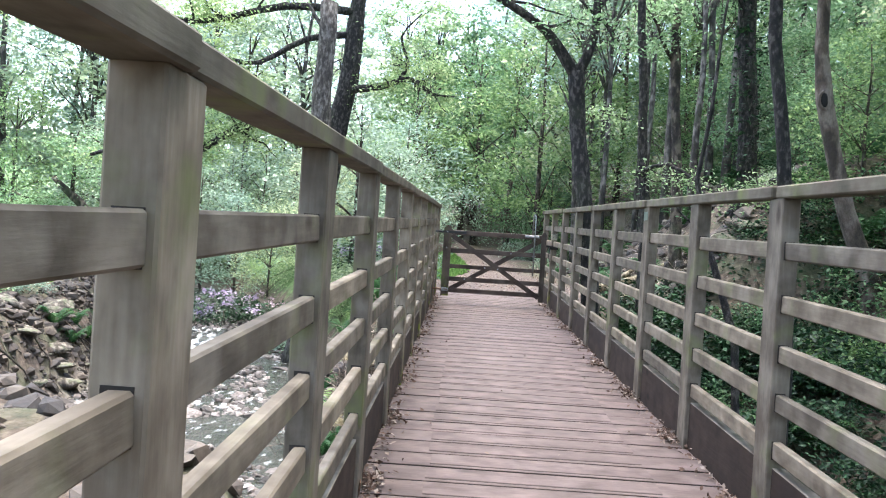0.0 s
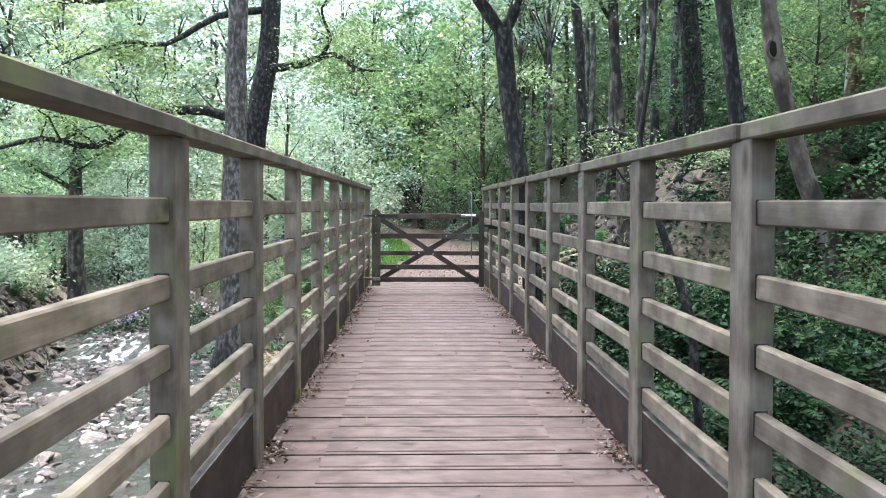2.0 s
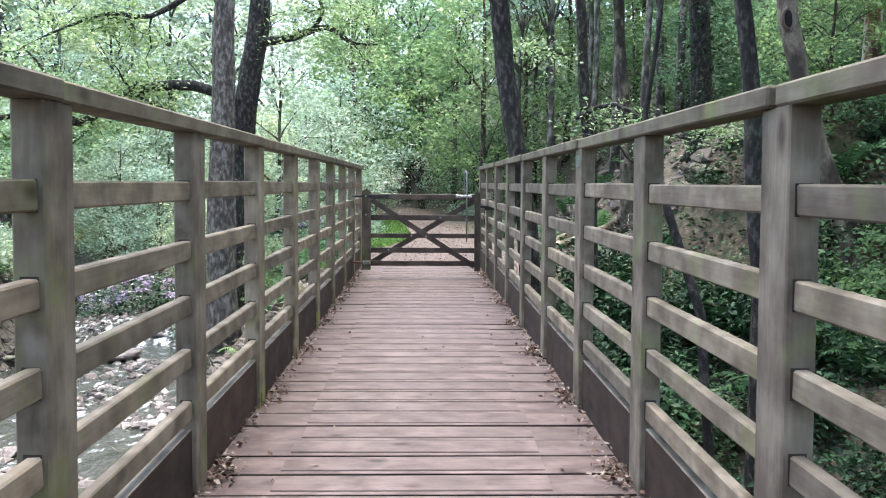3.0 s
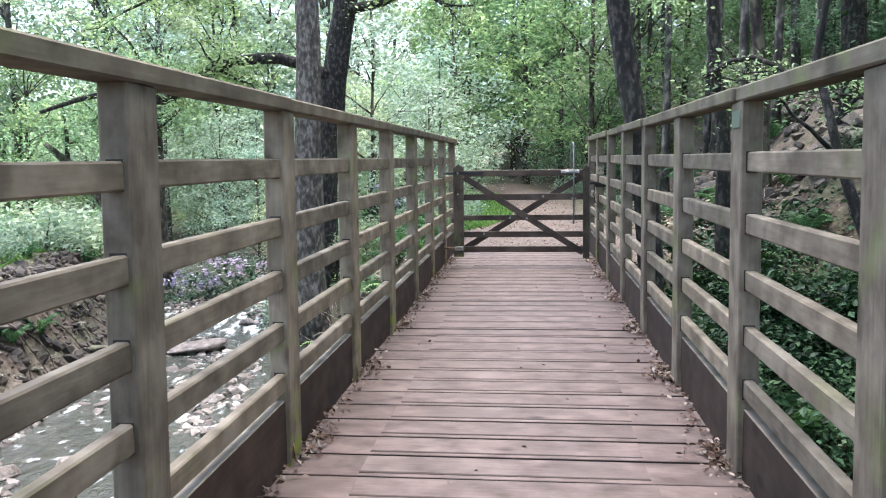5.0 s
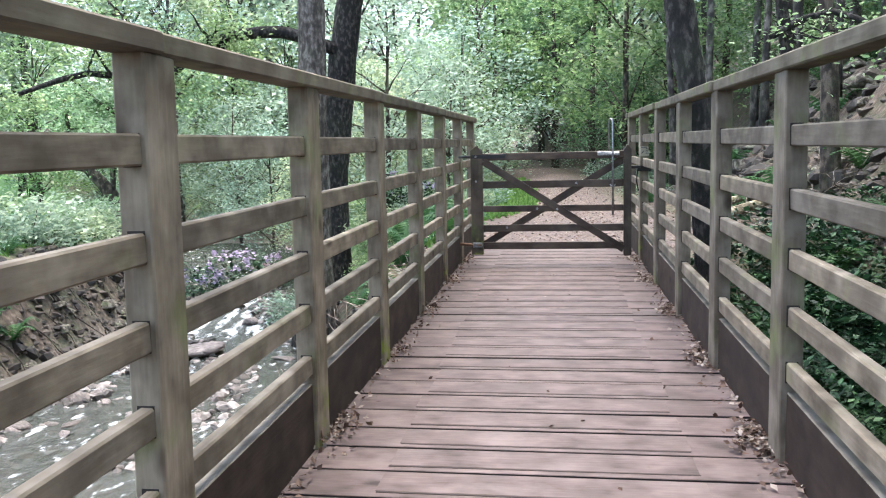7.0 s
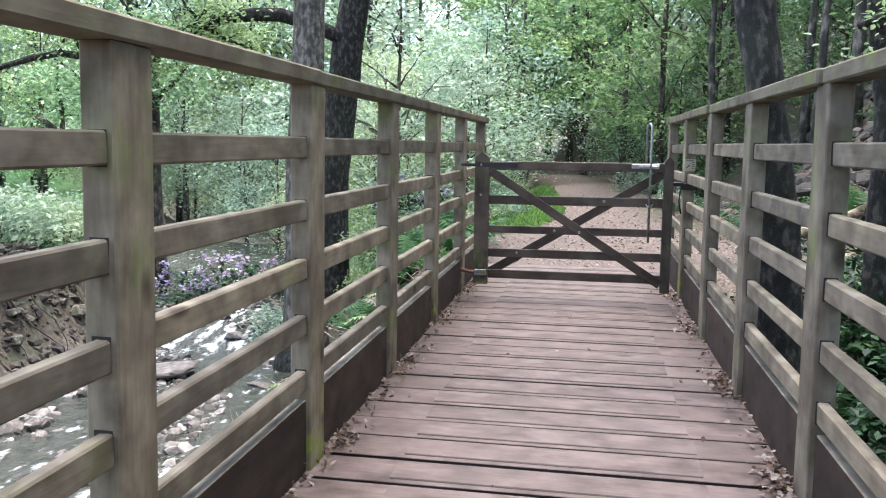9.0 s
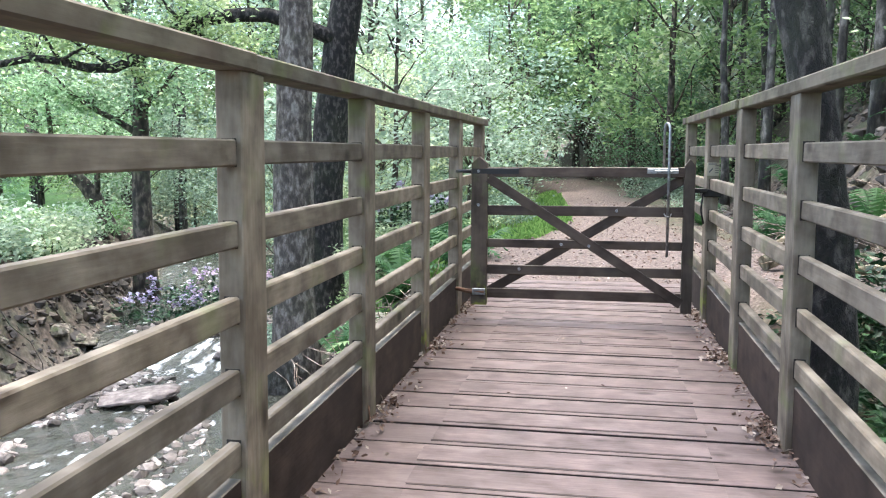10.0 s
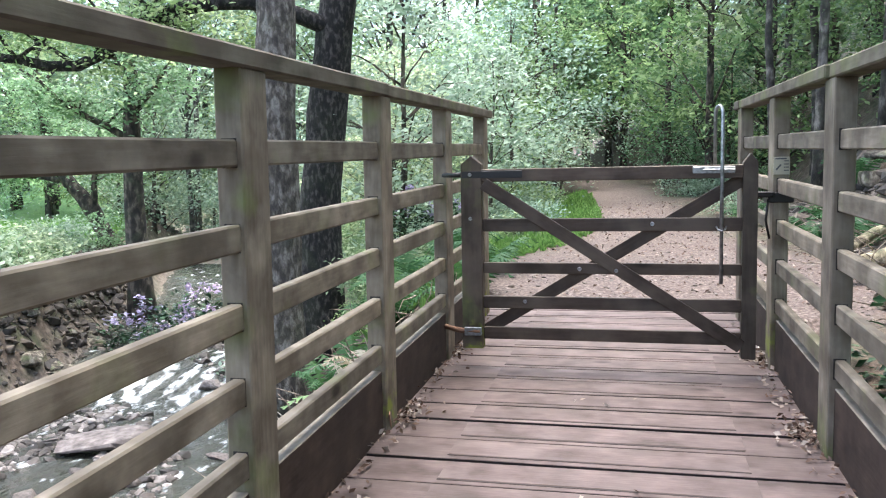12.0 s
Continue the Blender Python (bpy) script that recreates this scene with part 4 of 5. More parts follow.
single_tree("low crooked tree leaning over the grass shelf", [(-11.8, 28, gz(-11.8, 28)), (-12.5, 27.9, 0.8), (-13.3, 27.8, 1.8), (-14.2, 27.6, 2.6)], [0.24, 0.19, 0.15, 0.08], bark_brown,
            [((-12.4, 27.9, 0.7), (-11.8, 27.6, 3.2), 0.09, 0.03, 8), ((-13, 27.8, 1.4), (-15.5, 27, 2.0), 0.08, 0.02, 9), ((-13.6, 27.8, 2.1), (-13.2, 27, 4.2), 0.08, 0.02, 8)], leaf_oak, 30, 0.6, 0.06, 18)
single_tree("brown-barked tree at the edge of the grass shelf", [(-9.6, 25.5, gz(-9.6, 25.5)), (-9.65, 25.5, 2), (-9.6, 25.5, 4.5)], [0.25, 0.2, 0.1], bark_brown,
            [((-9.6, 25.5, 2.2), (-11.5, 24.6, 3.6), 0.09, 0.02, 10), ((-9.6, 25.5, 2.8), (-7.9, 24.6, 3.9), 0.08, 0.02, 9), ((-9.6, 25.5, 3.4), (-9.9, 24, 5.4), 0.08, 0.02, 9)], leaf_oak, 34, 0.6, 0.06, 19)


single_tree("clump of pale bare stems where the path goes under the trees", [(-1.9, 37, gz(-1.9, 37)), (-2.0, 37, 1.6), (-2.3, 37, 3.2)], [0.12, 0.09, 0.06], bark_pale,
            [((-1.85, 37, 0.3), (-1.2, 36.8, 2.9), 0.07, 0.03, 3), ((-1.9, 37, 0.3), (-0.9, 37, 2.2), 0.06, 0.03, 3), ((-1.95, 37, 0.4), (-3.0, 36.8, 2.6), 0.06, 0.03, 3)], leaf_mint, 40, 0.7, 0.06, 23)


# ---- woodland trees built once and then repeated ----
def wood_tree(label, height, radius, low, clumps, per, size, bark_m, leaf_m, seed, trunk_r, lean=0.3):
    rg, nrg = random.Random(seed), np.random.default_rng(seed)
    tree = new("tree")
    tagged(tree, label, "tree", "woodland trees")
    top = Vector((rg.uniform(-lean, lean), rg.uniform(-lean, lean), height * 0.93))
    pts = curve_pts((0, 0, -0.3), top, 8, 0.03, 0, rg)
    part("trunk", tube(bmesh.new(), pts, [trunk_r * (1.25 if i == 0 else 1 - 0.1 * i) for i in range(9)], 9, 0.2), bark_m, tree)
    cl = []
    for k in range(clumps):
        t = rg.random()
        z = low + (height - low) * t
        r = radius * (math.sin(math.pi * min(1, 0.12 + 0.86 * t)) ** 0.6) * math.sqrt(rg.uniform(0.15, 1))
        a = rg.uniform(0, 2 * math.pi)
        cl.append((r * math.cos(a), r * math.sin(a), z))
    lb = bmesh.new()
    for k in range(0, len(cl), max(1, len(cl) // 16)):
        c = Vector(cl[k])
        s0 = pts[min(8, max(1, int(8 * max(0.1, (c.z - 0.25 * c.xy.length)) / height)))]
        tube(lb, curve_pts(s0, c, 5, 0.12, 0.06, rg), [trunk_r * 0.32 * (1 - 0.17 * i) for i in range(6)], 4)
    part("branching", lb, bark_m, tree)
    c, n_, s_ = sprays(nrg, cl, per, 0.75, 0.4, size)
    part("crown", leaves_mesh("crown", c, n_, s_, leaf_m), None, tree)
    return tree


protos = [
    wood_tree("tall broadleaf tree in pale green summer leaf", 15, 3.9, 3.2, 96, 34, 0.16, bark_far, leaf_mint, 31, 0.2),
    wood_tree("tall broadleaf tree in mid green summer leaf", 13, 3.4, 2.4, 88, 34, 0.155, bark_brown, leaf_mint, 32, 0.17),
    wood_tree("tall oak in fresh green leaf", 14, 3.8, 4.0, 88, 34, 0.155, bark_far, leaf_oak, 33, 0.2),
    wood_tree("low understorey tree in yellow-green leaf", 6.5, 2.6, 0.7, 78, 62, 0.074, bark_brown, leaf_lime, 34, 0.09),
    wood_tree("low understorey tree in pale green leaf", 5.5, 2.4, 0.4, 76, 62, 0.074, bark_brown, leaf_mint, 35, 0.08),
    wood_tree("bare slender woodland tree leafy at the top", 14, 1.9, 8.0, 24, 46, 0.1, bark_far, leaf_mint, 36, 0.13),
    wood_tree("shady woodland tree in deep green leaf", 12, 3.6, 2.2, 86, 46, 0.125, bark_brown, leaf_deep_shaded, 37, 0.17),
    wood_tree("low thicket tree in deep green leaf", 5.0, 2.5, 0.2, 80, 68, 0.074, bark_brown, leaf_deep_shaded, 38, 0.08),
]
rng = random.Random(5)
placed = []


def free(x, y, gap):
    return all((x - a) ** 2 + (y - b) ** 2 > gap * gap for a, b in placed)


def open_ground(x, y, r):
    if y > 15 and y < 36 and abs(x - path_x(y)) < path_half(y) + r * 0.8:
        return True
    if abs(x - stream_x(y)) < 1.6 + r * 0.6 and y < 30:
        return True
    if -3.6 - r < x < 4.6 + r * 0.7 and y < 18.5:
        return True
    return False


first = [True] * len(protos)


def put_tree(k, x, y, s):
    m = pose(x, y, ground_z(x, y), 0, 0, rng.uniform(0, 360)) @ Matrix.Diagonal((s, s, s * rng.uniform(0.9, 1.15), 1))
    if k != 6 and 35 < y < 45.5 and abs(x - path_x(y)) < path_half(y) + 1.3:
        return
    if k < 3 and x < -6 and y > 46 and int(abs(x) * 10) % 3 == 0:
        return
    # Tall trees in this belt swap to the crown with shade in its colour
    if k in (0, 1, 2) and 8 < x < 15 and 30 < y < 62:
        k = 6
        m = m @ Matrix.Diagonal((1.15, 1.15, 1.25, 1))
    if first[k]:
        first[k] = False
        protos[k].matrix_basis = m
    else:
        q = copy_thing(protos[k], m)
        q.matrix_basis = m
    placed.append((x, y))


# far wall of woodland
tries = 0
while len(placed) < 56 and tries < 4000:
    tries += 1
    y = rng.uniform(38, 72)
    x = rng.uniform(-0.62 * y - 8, 0.62 * y + 6)
    if open_ground(x, y, 2.5) or not free(x, y, 4.3) or (abs(x) < 9 and y < 50):
        continue
    if x < -5 and rng.random() < 0.72:
        continue
    put_tree(rng.choice((0, 0, 1, 1, 2)), x, y, rng.uniform(0.85, 1.25))
n0 = len(placed)
tries = 0
while len(placed) < n0 + 42 and tries < 4000:
    tries += 1
    y = rng.uniform(23, 46)
    x = rng.uniform(-0.6 * y - 4, 0.55 * y + 4)
    if open_ground(x, y, 2.2) or not free(x, y, 2.3):
        continue
    if (x < -5.5 and (y < 34 or rng.random() < 0.6)) or (x > 2.5 and y < 40):
        continue
    put_tree(rng.choice((3, 4, 4, 4)), x, y, rng.uniform(0.7, 1.2))
# slender trees on the slope
n0 = len(placed)
tries = 0
while len(placed) < n0 + 24 and tries < 4000:
    tries += 1
    y = rng.uniform(8, 40)
    x = rng.uniform(5.2, 22) if rng.random() < 0.8 else rng.uniform(-18, -4)
    if open_ground(x, y, 1.0) or not free(x, y, 1.5) or (x < 0 and y < 30) or (y < 19 and x < 10):
        continue
    put_tree(5, x, y, rng.uniform(0.8, 1.15))
# understorey on the slope, and the wood that closes the place behind
# Unseen ones at (7.6, 6), (9.5, 2), (6.6, 0.5) are added to shade the gully
for x, y, k, s in ((9.8, 24, 7, 0.8), (10.5, 15, 7, 1.0), (8.4, 12.5, 7, 0.7), (11.5, 18.5, 7, 1.1), (13, 8, 4, 1.1), (7.8, 16.5, 7, 0.6), (-14, 14, 3, 0.9), (-17, 20, 3, 1.0),
                   (-8, -8, 1, 1.0), (0, -13, 0, 1.0), (7, -9, 1, 1.0), (14, -2, 2, 1.0), (-15, -2, 2, 1.0), (-16, 7, 1, 0.9), (15, 5, 1, 0.9), (7.6, 6, 6, 0.9), (9.5, 2, 6, 1.0), (9.6, 11, 7, 0.85), (6.6, 0.5, 6, 0.8), (12.5, 13, 6, 0.9), (-8, 50, 0, 1.0), (-12.5, 45, 1, 1.0), (-5, 57, 2, 1.1), (-17, 53, 0, 1.1), (-21, 44, 1, 1.0), (-2, 61, 0, 1.2), (-26, 37, 2, 1.0), (2, 66, 1, 1.2), (-4.5, 27, 4, 0.55),
                   (3.6, 36, 7, 0.9), (-4.0, 34, 3, 0.9), (-3.6, 38.5, 7, 1.0), (2.9, 40, 7, 0.9), (-5.4, 31, 4, 0.8),
                   (8, 31, 7, 1.2), (11, 26.5, 7, 1.2), (6.6, 37, 1, 0.9), (10, 37, 6, 1.0), (14.5, 32, 1, 1.0), (13.5, 22, 3, 1.3), (17, 27, 4, 1.6), (15.5, 19, 4, 1.3), (5.2, 41, 0, 1.0), (2.9, 34.5, 6, 0.85), (4.5, 34, 3, 1.2), (1.9, 39.5, 6, 0.85), (-2.6, 40.5, 6, 0.75), (4.9, 37.5, 1, 0.95), (0.4, 46.5, 6, 1.05), (-2.6, 46.8, 6, 1.0), (2.9, 47.2, 6, 1.05), (-0.4, 52, 6, 1.1), (-4.2, 52.5, 6, 1.1), (3.0, 53, 6, 1.1), (0.3, 58, 6, 1.2), (-2.9, 59, 6, 1.2), (3.6, 59.5, 6, 1.2), (-0.5, 65, 7, 1.6), (2.6, 66, 7, 1.6), (-3.6, 66, 7, 1.6),
                   (-19, 40, 0, 1.1), (-23, 46.5, 0, 1.2), (-28.5, 44, 1, 1.2), (-15.2, 47, 2, 1.1), (-12, 54.5, 1, 1.2), (-14, 60, 0, 1.2), (-20, 63, 1, 1.3), (-26, 58, 0, 1.2), (-31, 50, 2, 1.2), (-10, 67, 0, 1.3), (-34, 42, 1, 1.2), (-38, 56, 0, 1.3), (-25, 69, 2, 1.4), (-17, 70, 0, 1.4), (4.0, 30.5, 5, 0.9), (4.7, 29.2, 5, 1.05), (5.2, 31.8, 5, 0.95), (5.7, 27, 5, 0.9), (4.9, 34.5, 5, 1.0), (8.4, 24.5, 7, 0.75), (8.6, 19.4, 7, 0.55), (11.5, 21, 7, 1.1), (12, 30, 4, 1.35), (14.5, 27, 3, 1.4), (9.6, 33, 3, 1.3), (6.8, 29, 7, 0.75), (7.5, 26, 5, 1.0), (6.3, 23.5, 5, 0.9), (9, 28, 5, 1.1), (5.8, 28.5, 5, 0.9), (6.9, 33, 5, 1.0),
                   (-9, 32, 4, 0.8), (-14.5, 33, 4, 0.9), (-18.5, 27.5, 3, 0.9), (-11, 38, 4, 1.0), (-20.5, 24, 3, 1.0), (-7.2, 30, 4, 0.6)):
    put_tree(k, x, y, s)


# ---- shrubs, ferns and flowers ----
def shrub(label, radius, height, clumps, per, size, leaf_m, seed, group="shrubs"):
    rg, nrg = random.Random(seed), np.random.default_rng(seed)
    ob = new("shrub")
    tagged(ob, label, "shrub", group)
    cl, st = [], bmesh.new()
    for k in range(clumps):
        a, r = rg.uniform(0, 2 * math.pi), radius * math.sqrt(rg.random())
        z = height * rg.uniform(0.15, 1) * (1 - 0.45 * (r / radius) ** 2)
        cl.append((r * math.cos(a), r * math.sin(a), z))
        if k % 5 == 0:
            tube(st, curve_pts((r * 0.15 * math.cos(a), r * 0.15 * math.sin(a), -0.1), cl[-1], 4, 0.1, 0.1, rg), [0.012, 0.011, 0.009, 0.007, 0.004], 4)
    part("branching", st, bark_brown, ob)
    c, n_, s_ = sprays(nrg, cl, per, 0.3, 0.5, size)
    part("foliage", leaves_mesh("foliage", c, n_, s_, leaf_m), None, ob)
    return ob


def fern_thing(seed, mat=leaf_fern, label="green fern with arching fronds"):
    rg = random.Random(seed)
    ob = new("fern")
    tagged(ob, label, "fern", "ferns")
    for k in range(9):
        a = k * 0.7 + rg.uniform(-0.2, 0.2)
        length, rise = rg.uniform(0.45, 0.75), rg.uniform(0.35, 0.6)
        vs, fs = [], []
        d = Vector((math.cos(a), math.sin(a), 0))
        side = Vector((-d.y, d.x, 0))
        n = 14
        def rib(t):
            return d * length * t + Vector((0, 0, rise * math.sin(t * 2.1) - 0.1 * t))

        vs = [rib(i / n) for i in range(n + 1)]
        for i in range(n):
            t = (i + 0.5) / n
            w = 0.15 * math.sin(math.pi * (0.12 + 0.86 * t)) + 0.012
            for s_ in (-1, 1):
                vs.append(rib(t) + side * s_ * w + d * 0.05 - Vector((0, 0, 0.04 * w / 0.15)))
                fs.append((i, len(vs) - 1, i + 1))
        me = bpy.data.meshes.new("frond")
        me.from_pydata([tuple(v) for v in vs], [], fs)
        me.materials.append(mat)
        part("frond", me, None, ob)
    return ob


bush = [shrub("dark green bramble and holly shrub", 0.95, 1.0, 40, 26, 0.058, leaf_dark_shaded, 51),
        shrub("fresh green hazel shrub", 0.9, 1.25, 44, 34, 0.055, leaf_oak, 52),
        shrub("pale green leafy shrub", 0.85, 0.9, 42, 34, 0.05, leaf_mint, 53),
        shrub("deep green leafy shrub on the slope", 0.9, 1.2, 42, 28, 0.052, leaf_deep_shaded, 54)]
straw = leaf("straw_leaf", (0.12, 0.1, 0.075), (0.22, 0.195, 0.15), (0.34, 0.32, 0.265), 0.35, 0.8)
ferns = [fern_thing(61), fern_thing(62)]
dry_ferns = [fern_thing(63, straw, "withered pale fern beside the bridge"), fern_thing(64, leaf_lime, "pale green fern beside the bridge")]
used = {}
rng = random.Random(314)


def put(ob, x, y, s, z=None):
    m = pose(x, y, ground_z(x, y) if z is None else z, rng.uniform(-6, 6), rng.uniform(-6, 6), rng.uniform(0, 360)) @ Matrix.Diagonal((s, s, s, 1))
    if ob.name not in used:
        used[ob.name] = 1
        ob.matrix_basis = m
        return ob
    q = copy_thing(ob, m)
    q.matrix_basis = m
    return q


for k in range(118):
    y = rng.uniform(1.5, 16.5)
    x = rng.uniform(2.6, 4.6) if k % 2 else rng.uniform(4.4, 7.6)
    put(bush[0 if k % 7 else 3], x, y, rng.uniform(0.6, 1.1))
for k in range(48):
    y = rng.uniform(19, 42)
    x = path_x(y) + rng.choice((-1, 1)) * (path_half(y) + rng.uniform(0.9, 3.5))
    which, size = rng.choice((1, 2, 2)), rng.uniform(0.5, 1.0)
    if x > path_x(y) and y < 33 and k % 5:
        continue
    put(bush[which], x, y, size)
for k in range(15):
    y = rng.uniform(9, 27)
    x = stream_x(y) - rng.uniform(3.3, 5.5)
    put(bush[rng.choice((1, 2, 2))], x, y, rng.uniform(0.5, 1.1))
for k in range(26):
    y = rng.uniform(16, 34)
    x = rng.uniform(9.5, 17)
    put(bush[rng.choice((3, 1, 2))], x, y, rng.uniform(0.6, 1.1))
for k in range(30):
    y, x = rng.uniform(8, 16.5), rng.uniform(5.8, 10)
    put(bush[rng.choice((0, 3, 3, 0))], x, y, rng.uniform(0.6, 1.0))
for k in range(90):
    y = rng.uniform(4, 28)
    x = rng.uniform(2.6, 10)
    if open_ground(x, y, 0.2) and y > 16.8:
        continue
    put(ferns[k % 2], x, y, rng.uniform(0.7, 1.3))
for k in range(26):
    y = rng.uniform(11, 24)
    x = rng.choice((stream_x(y) - rng.uniform(2.4, 4), max(-2.6, stream_x(y) + 2.1) + rng.uniform(0, 1.0)))
    if -0.9 < x:
        continue
    put(ferns[k % 2], x, y, rng.uniform(0.6, 1.0))
for x, y in ((-0.95, 18.6), (-1.3, 19.4), (-1.0, 20.3), (-1.6, 21), (-1.7, 18.2), (-2.2, 20.2)):
    put(ferns[0], x, y, 1.0)

for x, y, k in ((-1.15, 12.9, 0), (-1.5, 13.7, 1), (-1.05, 14.4, 0), (-1.7, 14.9, 0), (-1.2, 15.6, 1), (-1.9, 13.1, 0), (-2.3, 14.3, 1), (-1.4, 16.3, 0), (-2.1, 15.8, 0), (-1.0, 11.9, 1), (-1.6, 12.2, 0), (-2.5, 16.6, 1)):
    put(dry_ferns[k], x, y, rng.uniform(0.55, 0.9))

# shrubs that lean over the far bank
for x, y, s_ in ((-10.0, 20.6, 1.4), (-10.8, 19.2, 1.4), (-9.7, 22.2, 1.2), (-11.6, 21.4, 1.6)):
    put(bush[2], x, y, s_)

# dark ivy creeping over the gully floor, in the leaf colour that holds shade
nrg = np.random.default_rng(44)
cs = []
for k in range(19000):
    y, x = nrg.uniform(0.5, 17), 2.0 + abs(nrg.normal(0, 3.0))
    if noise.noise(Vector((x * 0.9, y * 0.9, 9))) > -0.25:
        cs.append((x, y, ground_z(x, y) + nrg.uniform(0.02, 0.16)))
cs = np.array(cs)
ivy = leaves_mesh("ivy", cs, nrg.normal(0, 0.45, (len(cs), 3)) + np.array([0, 0, 1]), nrg.uniform(0.025, 0.06, len(cs)), leaf_dark_shaded, 0.7)
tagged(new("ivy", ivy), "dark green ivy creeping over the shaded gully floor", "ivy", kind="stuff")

# purple-flowered rhododendrons on the far bank
for k, (x, y, s) in enumerate(((-7.0, 24.3, 1.1), (-6.2, 25.6, 0.9), (-7.9, 23.2, 0.9), (-3.0, 24.3, 0.9))):
    rh = shrub("rhododendron shrub with pale purple flowers", 0.95, 1.1, 40, 26, 0.06, leaf_dark_shaded, 70 + k, "rhododendrons")
    rg, nrg = random.Random(90 + k), np.random.default_rng(90 + k)
    cl = []
    for j in range(22):
        a, r = rg.uniform(0, 6.28), 0.95 * math.sqrt(rg.random())
        cl.append((r * math.cos(a), r * math.sin(a), 1.15 * (1 - 0.4 * (r / 0.95) ** 2) * rg.uniform(0.55, 1.05)))
    c, n_, s_ = sprays(nrg, cl, 18, 0.1, 0.9, 0.045)
    part("blossom", leaves_mesh("blossom", c, n_, s_, petal, 0.8), None, rh, "pale purple blossom")
    rh.matrix_basis = pose(x, y, ground_z(x, y), 0, 0, 40 * k) @ Matrix.Diagonal((s, s, s, 1))

# ---- dead twigs beside the bridge, logs at its end ----
tw = bmesh.new()
rg = random.Random(77)
for k in range(300):
    y = rg.uniform(11.5, 17.5)
    x = rg.uniform(-2.6, -0.8)
    a = rg.uniform(0, 6.28)
    z = ground_z(x, y) + rg.uniform(0.02, 0.3)
    p = Vector((x, y, z))
    e = p + Vector((math.cos(a), math.sin(a), rg.uniform(-0.2, 0.5))) * rg.uniform(0.3, 0.8)
    e.x = min(e.x, -0.72)
    tube(tw, curve_pts(p, e, 3, 0.15, 0.05, rg), [0.008, 0.007, 0.005, 0.003], 4)
for k in range(170):
    x, y = rg.uniform(-2.3, -0.85), rg.uniform(11.3, 16.8)
    p = Vector((x, y, ground_z(x, y)))
    e = p + Vector((rg.gauss(0, 0.35), rg.gauss(0, 0.35), rg.uniform(0.5, 1.0))) * rg.uniform(0.5, 1.0)
    e.x = min(e.x, -0.72)
    tube(tw, curve_pts(p, e, 4, 0.14, 0.05, rg), [0.007, 0.006, 0.005, 0.004, 0.002], 4)
for k in range(170):
    y = rg.uniform(16.5, 24)
    x = rg.uniform(2.9, 5.5)
    a = rg.uniform(0, 6.28)
    p = Vector((x, y, ground_z(x, y) + rg.uniform(0.02, 0.35)))
    e = p + Vector((math.cos(a), math.sin(a), rg.uniform(-0.1, 0.5))) * rg.uniform(0.3, 1.0)
    tube(tw, curve_pts(p, e, 3, 0.15, 0.05, rg), [0.01, 0.008, 0.006, 0.003], 4)
tagged(part("dead_twigs", tw, bark("dry_twig", (0.22, 0.17, 0.13), (0.42, 0.36, 0.3), 12, 0.0)), "tangle of dry brown twigs on the ground", "twigs", kind="stuff")
for x0, y0, x1, y1, r in ((3.0, 18.2, 4.6, 18.9, 0.08), (2.9, 19.6, 5.0, 20.6, 0.11), (3.4, 21.5, 4.9, 23.2, 0.09)):
    lg = tube(bmesh.new(), curve_pts((x0, y0, ground_z(x0, y0) + r), (x1, y1, ground_z(x1, y1) + r), 8, 0.06, 0, rg), [r * (1 - 0.05 * i) for i in range(9)], 10, 0.25)
    tagged(part("log", lg, bark("log_bark_" + "abcd"[int(x0 * 10) % 4], (0.2, 0.17, 0.11), (0.4, 0.35, 0.25), 7, 0.6)), "fallen mossy log lying beside the path", "log", "fallen logs")

# ---- dry leaves along the kickboards and on the path ----
nrg = np.random.default_rng(8)
cs = []
for face, out in ((left_x, 1), (right_x, -1)):
    for k in range(17000):
        y = nrg.uniform(-1.5, 17)
        heap = max(0, math.sin(y * 2 * math.pi / BAY + 1.2)) ** 4 * (0.3 + 0.7 * math.sin(y * 1.9 + out) ** 2)
        if nrg.random() > 0.06 + 0.94 * heap:
            continue
        x = face(y) + out * (-0.02 + abs(nrg.normal(0, 0.07)))
        cs.append((x, y, deck_z(y) + 0.008 + abs(nrg.normal(0, 0.016))))
for k in range(60):
    y = nrg.uniform(-1, 15)
    cs.append((nrg.uniform(-0.4, 1.6), y, deck_z(y) + 0.008))
cs = np.array(cs)
lit = leaves_mesh("leaf_litter", cs, nrg.normal(0, 0.5, (len(cs), 3)) + np.array([0, 0, 1]), nrg.uniform(0.01, 0.026, len(cs)), dry_leaf, 0.6)
tagged(new("leaf_litter", lit), "dry brown leaves gathered along the kickboards", "leaves", kind="stuff")
cs = []
for k in range(3600):
    y = nrg.uniform(17.3, 32)
    x = path_x(y) + nrg.normal(0.6, 2.2)
    cs.append((x, y, ground_z(x, y) + 0.012))
for k in range(3800):
    y = nrg.uniform(10, 19)
    x = nrg.uniform(-3, -0.7)
    cs.append((x, y, ground_z(x, y) + 0.012))
for k in range(2500):
    y = nrg.uniform(3, 17)
    x = nrg.uniform(2, 6)
    cs.append((x, y, ground_z(x, y) + 0.012))
cs = np.array(cs)
lit2 = leaves_mesh("fallen_leaves", cs, nrg.normal(0, 0.35, (len(cs), 3)) + np.array([0, 0, 1]), nrg.uniform(0.016, 0.036, len(cs)), dry_leaf, 0.6)
tagged(new("fallen_leaves", lit2), "dry fallen leaves scattered on the earth", "leaves", kind="stuff")

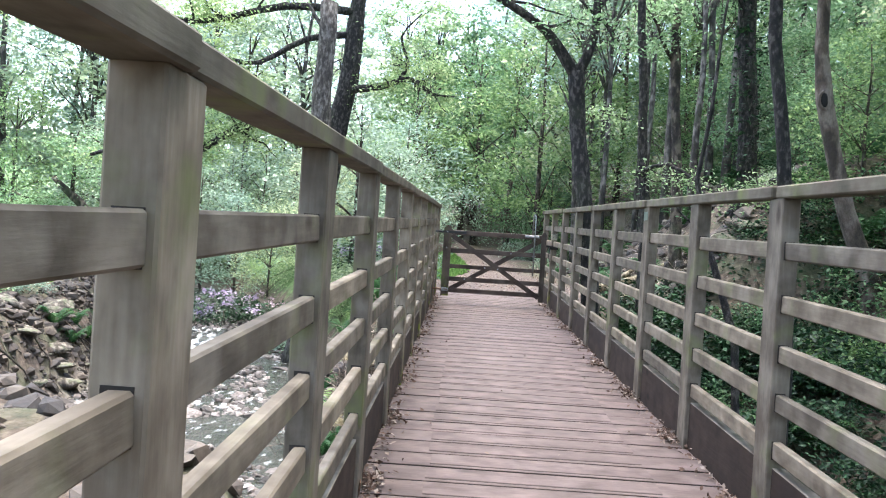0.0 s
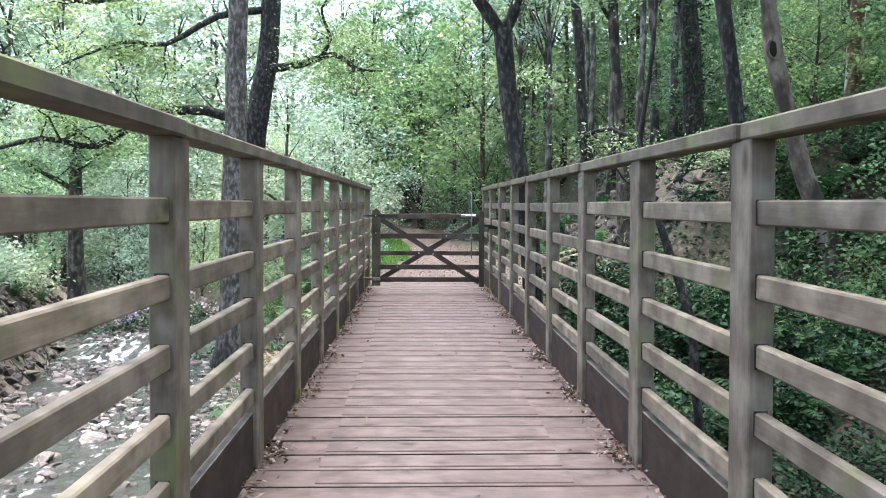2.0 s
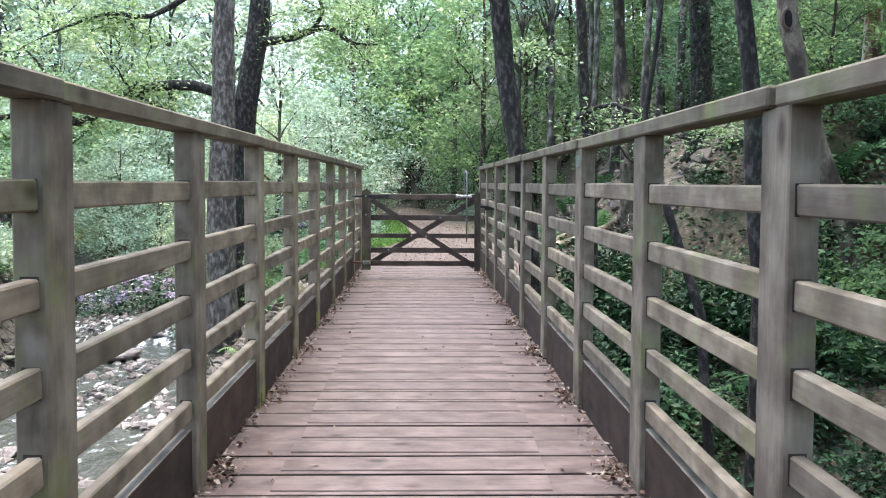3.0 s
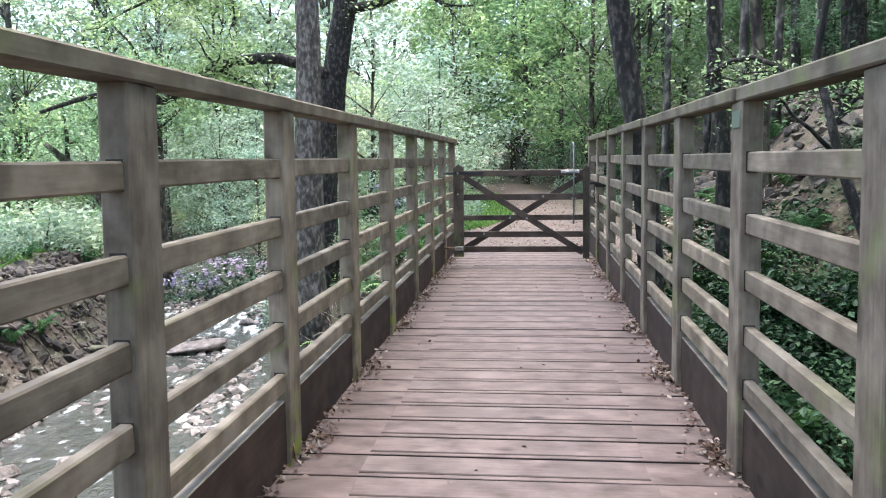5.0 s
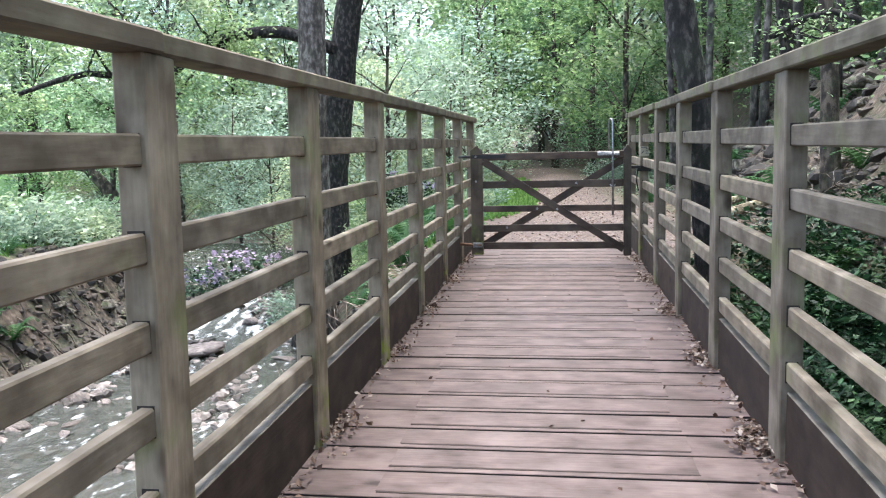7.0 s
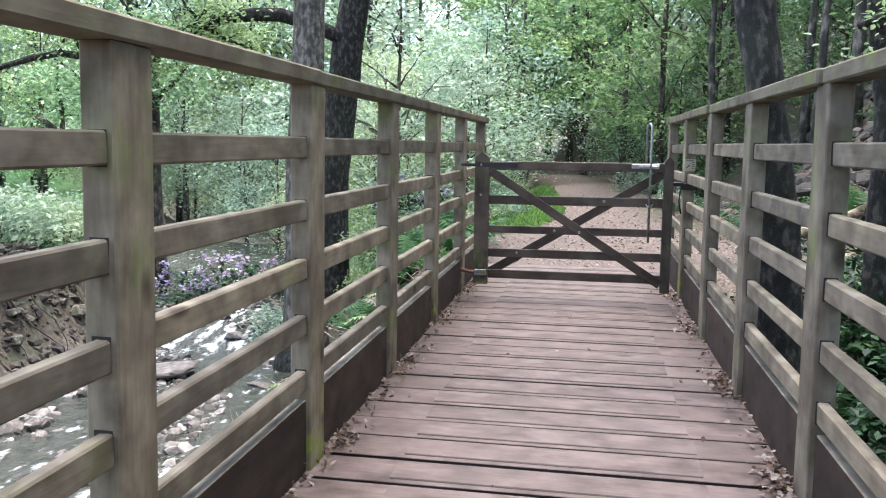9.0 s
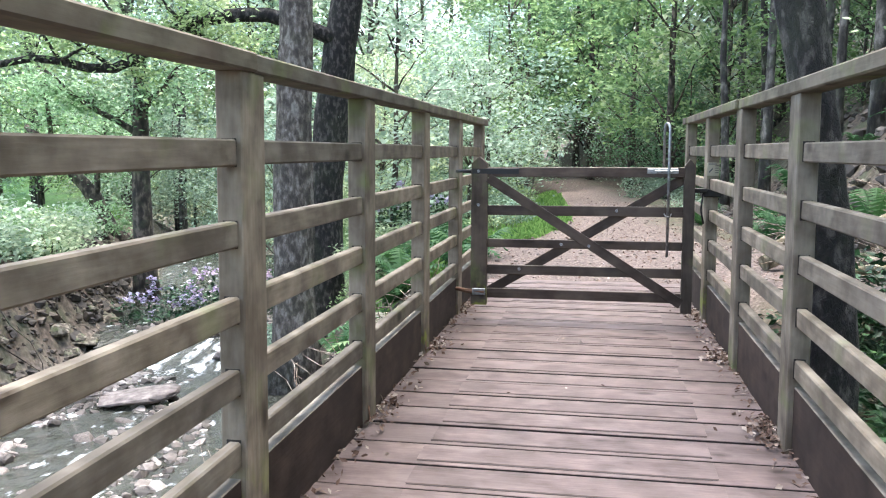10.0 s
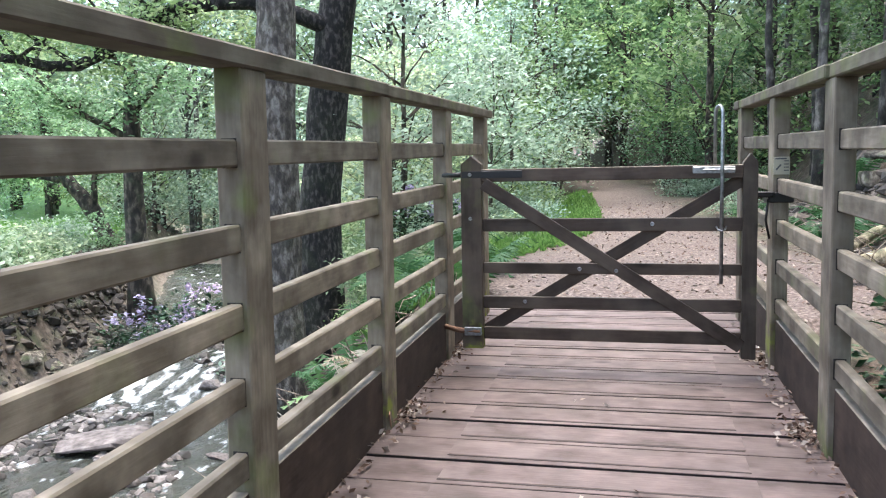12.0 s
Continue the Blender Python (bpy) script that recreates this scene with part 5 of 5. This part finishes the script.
# ---- grass on the shelf beyond the stream ----
gs = []
for k in range(9000):
    y = nrg.uniform(17, 36)
    x = nrg.uniform(-20, -8)
    if x - stream_x(y) < -3.6:
        gs.append((x, y, ground_z(x, y) + 0.05))
for k in range(3200):
    y = nrg.uniform(18, 36)
    x = path_x(y) - path_half(y) - nrg.uniform(-0.15, 1.5) * nrg.uniform(0.2, 1)
    gs.append((x, y, ground_z(x, y) + 0.04))
gs = np.array(gs)
grass_leaf = leaf("grass_blade", (0.07, 0.15, 0.04), (0.13, 0.26, 0.07), (0.22, 0.36, 0.12), 0.5)
gm = leaves_mesh("grass", gs, nrg.normal(0, 1, (len(gs), 3)) * np.array([1, 1, 0.15]), nrg.uniform(0.08, 0.16, len(gs)), grass_leaf, 0.22)
tagged(new("grass", gm), "bright green grass on the stream's far side", "grass", kind="stuff")

# ---- deck planks, each with its grip strip ----
PITCH = 0.2913
WIDE = 2.42
groove_shade, _, _, _ = material("dark_seal", (0.026, 0.019, 0.016), 0.9)
# Shade inside the gaps between planks, put into the edge colour
seam_shade, _, _, _ = material("damp_edge", (0.012, 0.009, 0.008), 0.95)


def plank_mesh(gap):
    """A board whose two long edges are painted near-black for the seam's shade."""
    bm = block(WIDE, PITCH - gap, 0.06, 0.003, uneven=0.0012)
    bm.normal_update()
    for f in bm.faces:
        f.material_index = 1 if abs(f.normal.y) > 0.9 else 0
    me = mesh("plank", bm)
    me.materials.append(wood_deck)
    me.materials.append(seam_shade)
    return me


plank_meshes = [plank_mesh(gap) for gap in (0.018, 0.021, 0.024, 0.028)]
strip_meshes = [mesh("grip_strip", block(1.425, 0.208, 0.006, 0.002, uneven=0.0008)), mesh("grip_strip", block(1.44, 0.204, 0.006, 0.002, uneven=0.0008))]
# Thin dark strips that paint the shade of the groove beside each grip strip
groove_meshes = [mesh("seal", block(1.43, w, 0.003, 0)) for w in (0.009, 0.012, 0.015)]
rng = random.Random(21)
y = -2.003
while y < 17.55:
    ym = y + PITCH / 2
    sag = rng.uniform(-0.004, 0.003)
    m = pose(0.6 + rng.uniform(-0.006, 0.006), ym, deck_z(ym) - 0.03 + sag, TIP + rng.uniform(-0.25, 0.25), rng.uniform(-0.08, 0.08), rng.uniform(-0.1, 0.1))
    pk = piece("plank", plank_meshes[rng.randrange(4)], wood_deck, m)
    shift = rng.uniform(-0.014, 0.014)
    part("grip_strip", strip_meshes[rng.randrange(2)], wood_strip, pk, "", pose(-0.02 + shift, 0.016, 0.0312))
    part("seal", groove_meshes[rng.randrange(3)], groove_shade, pk, "dark seal along the strip's edge", pose(-0.02 + shift, -0.092, 0.0305, 0, 0, rng.uniform(-0.15, 0.15)))
    y += PITCH
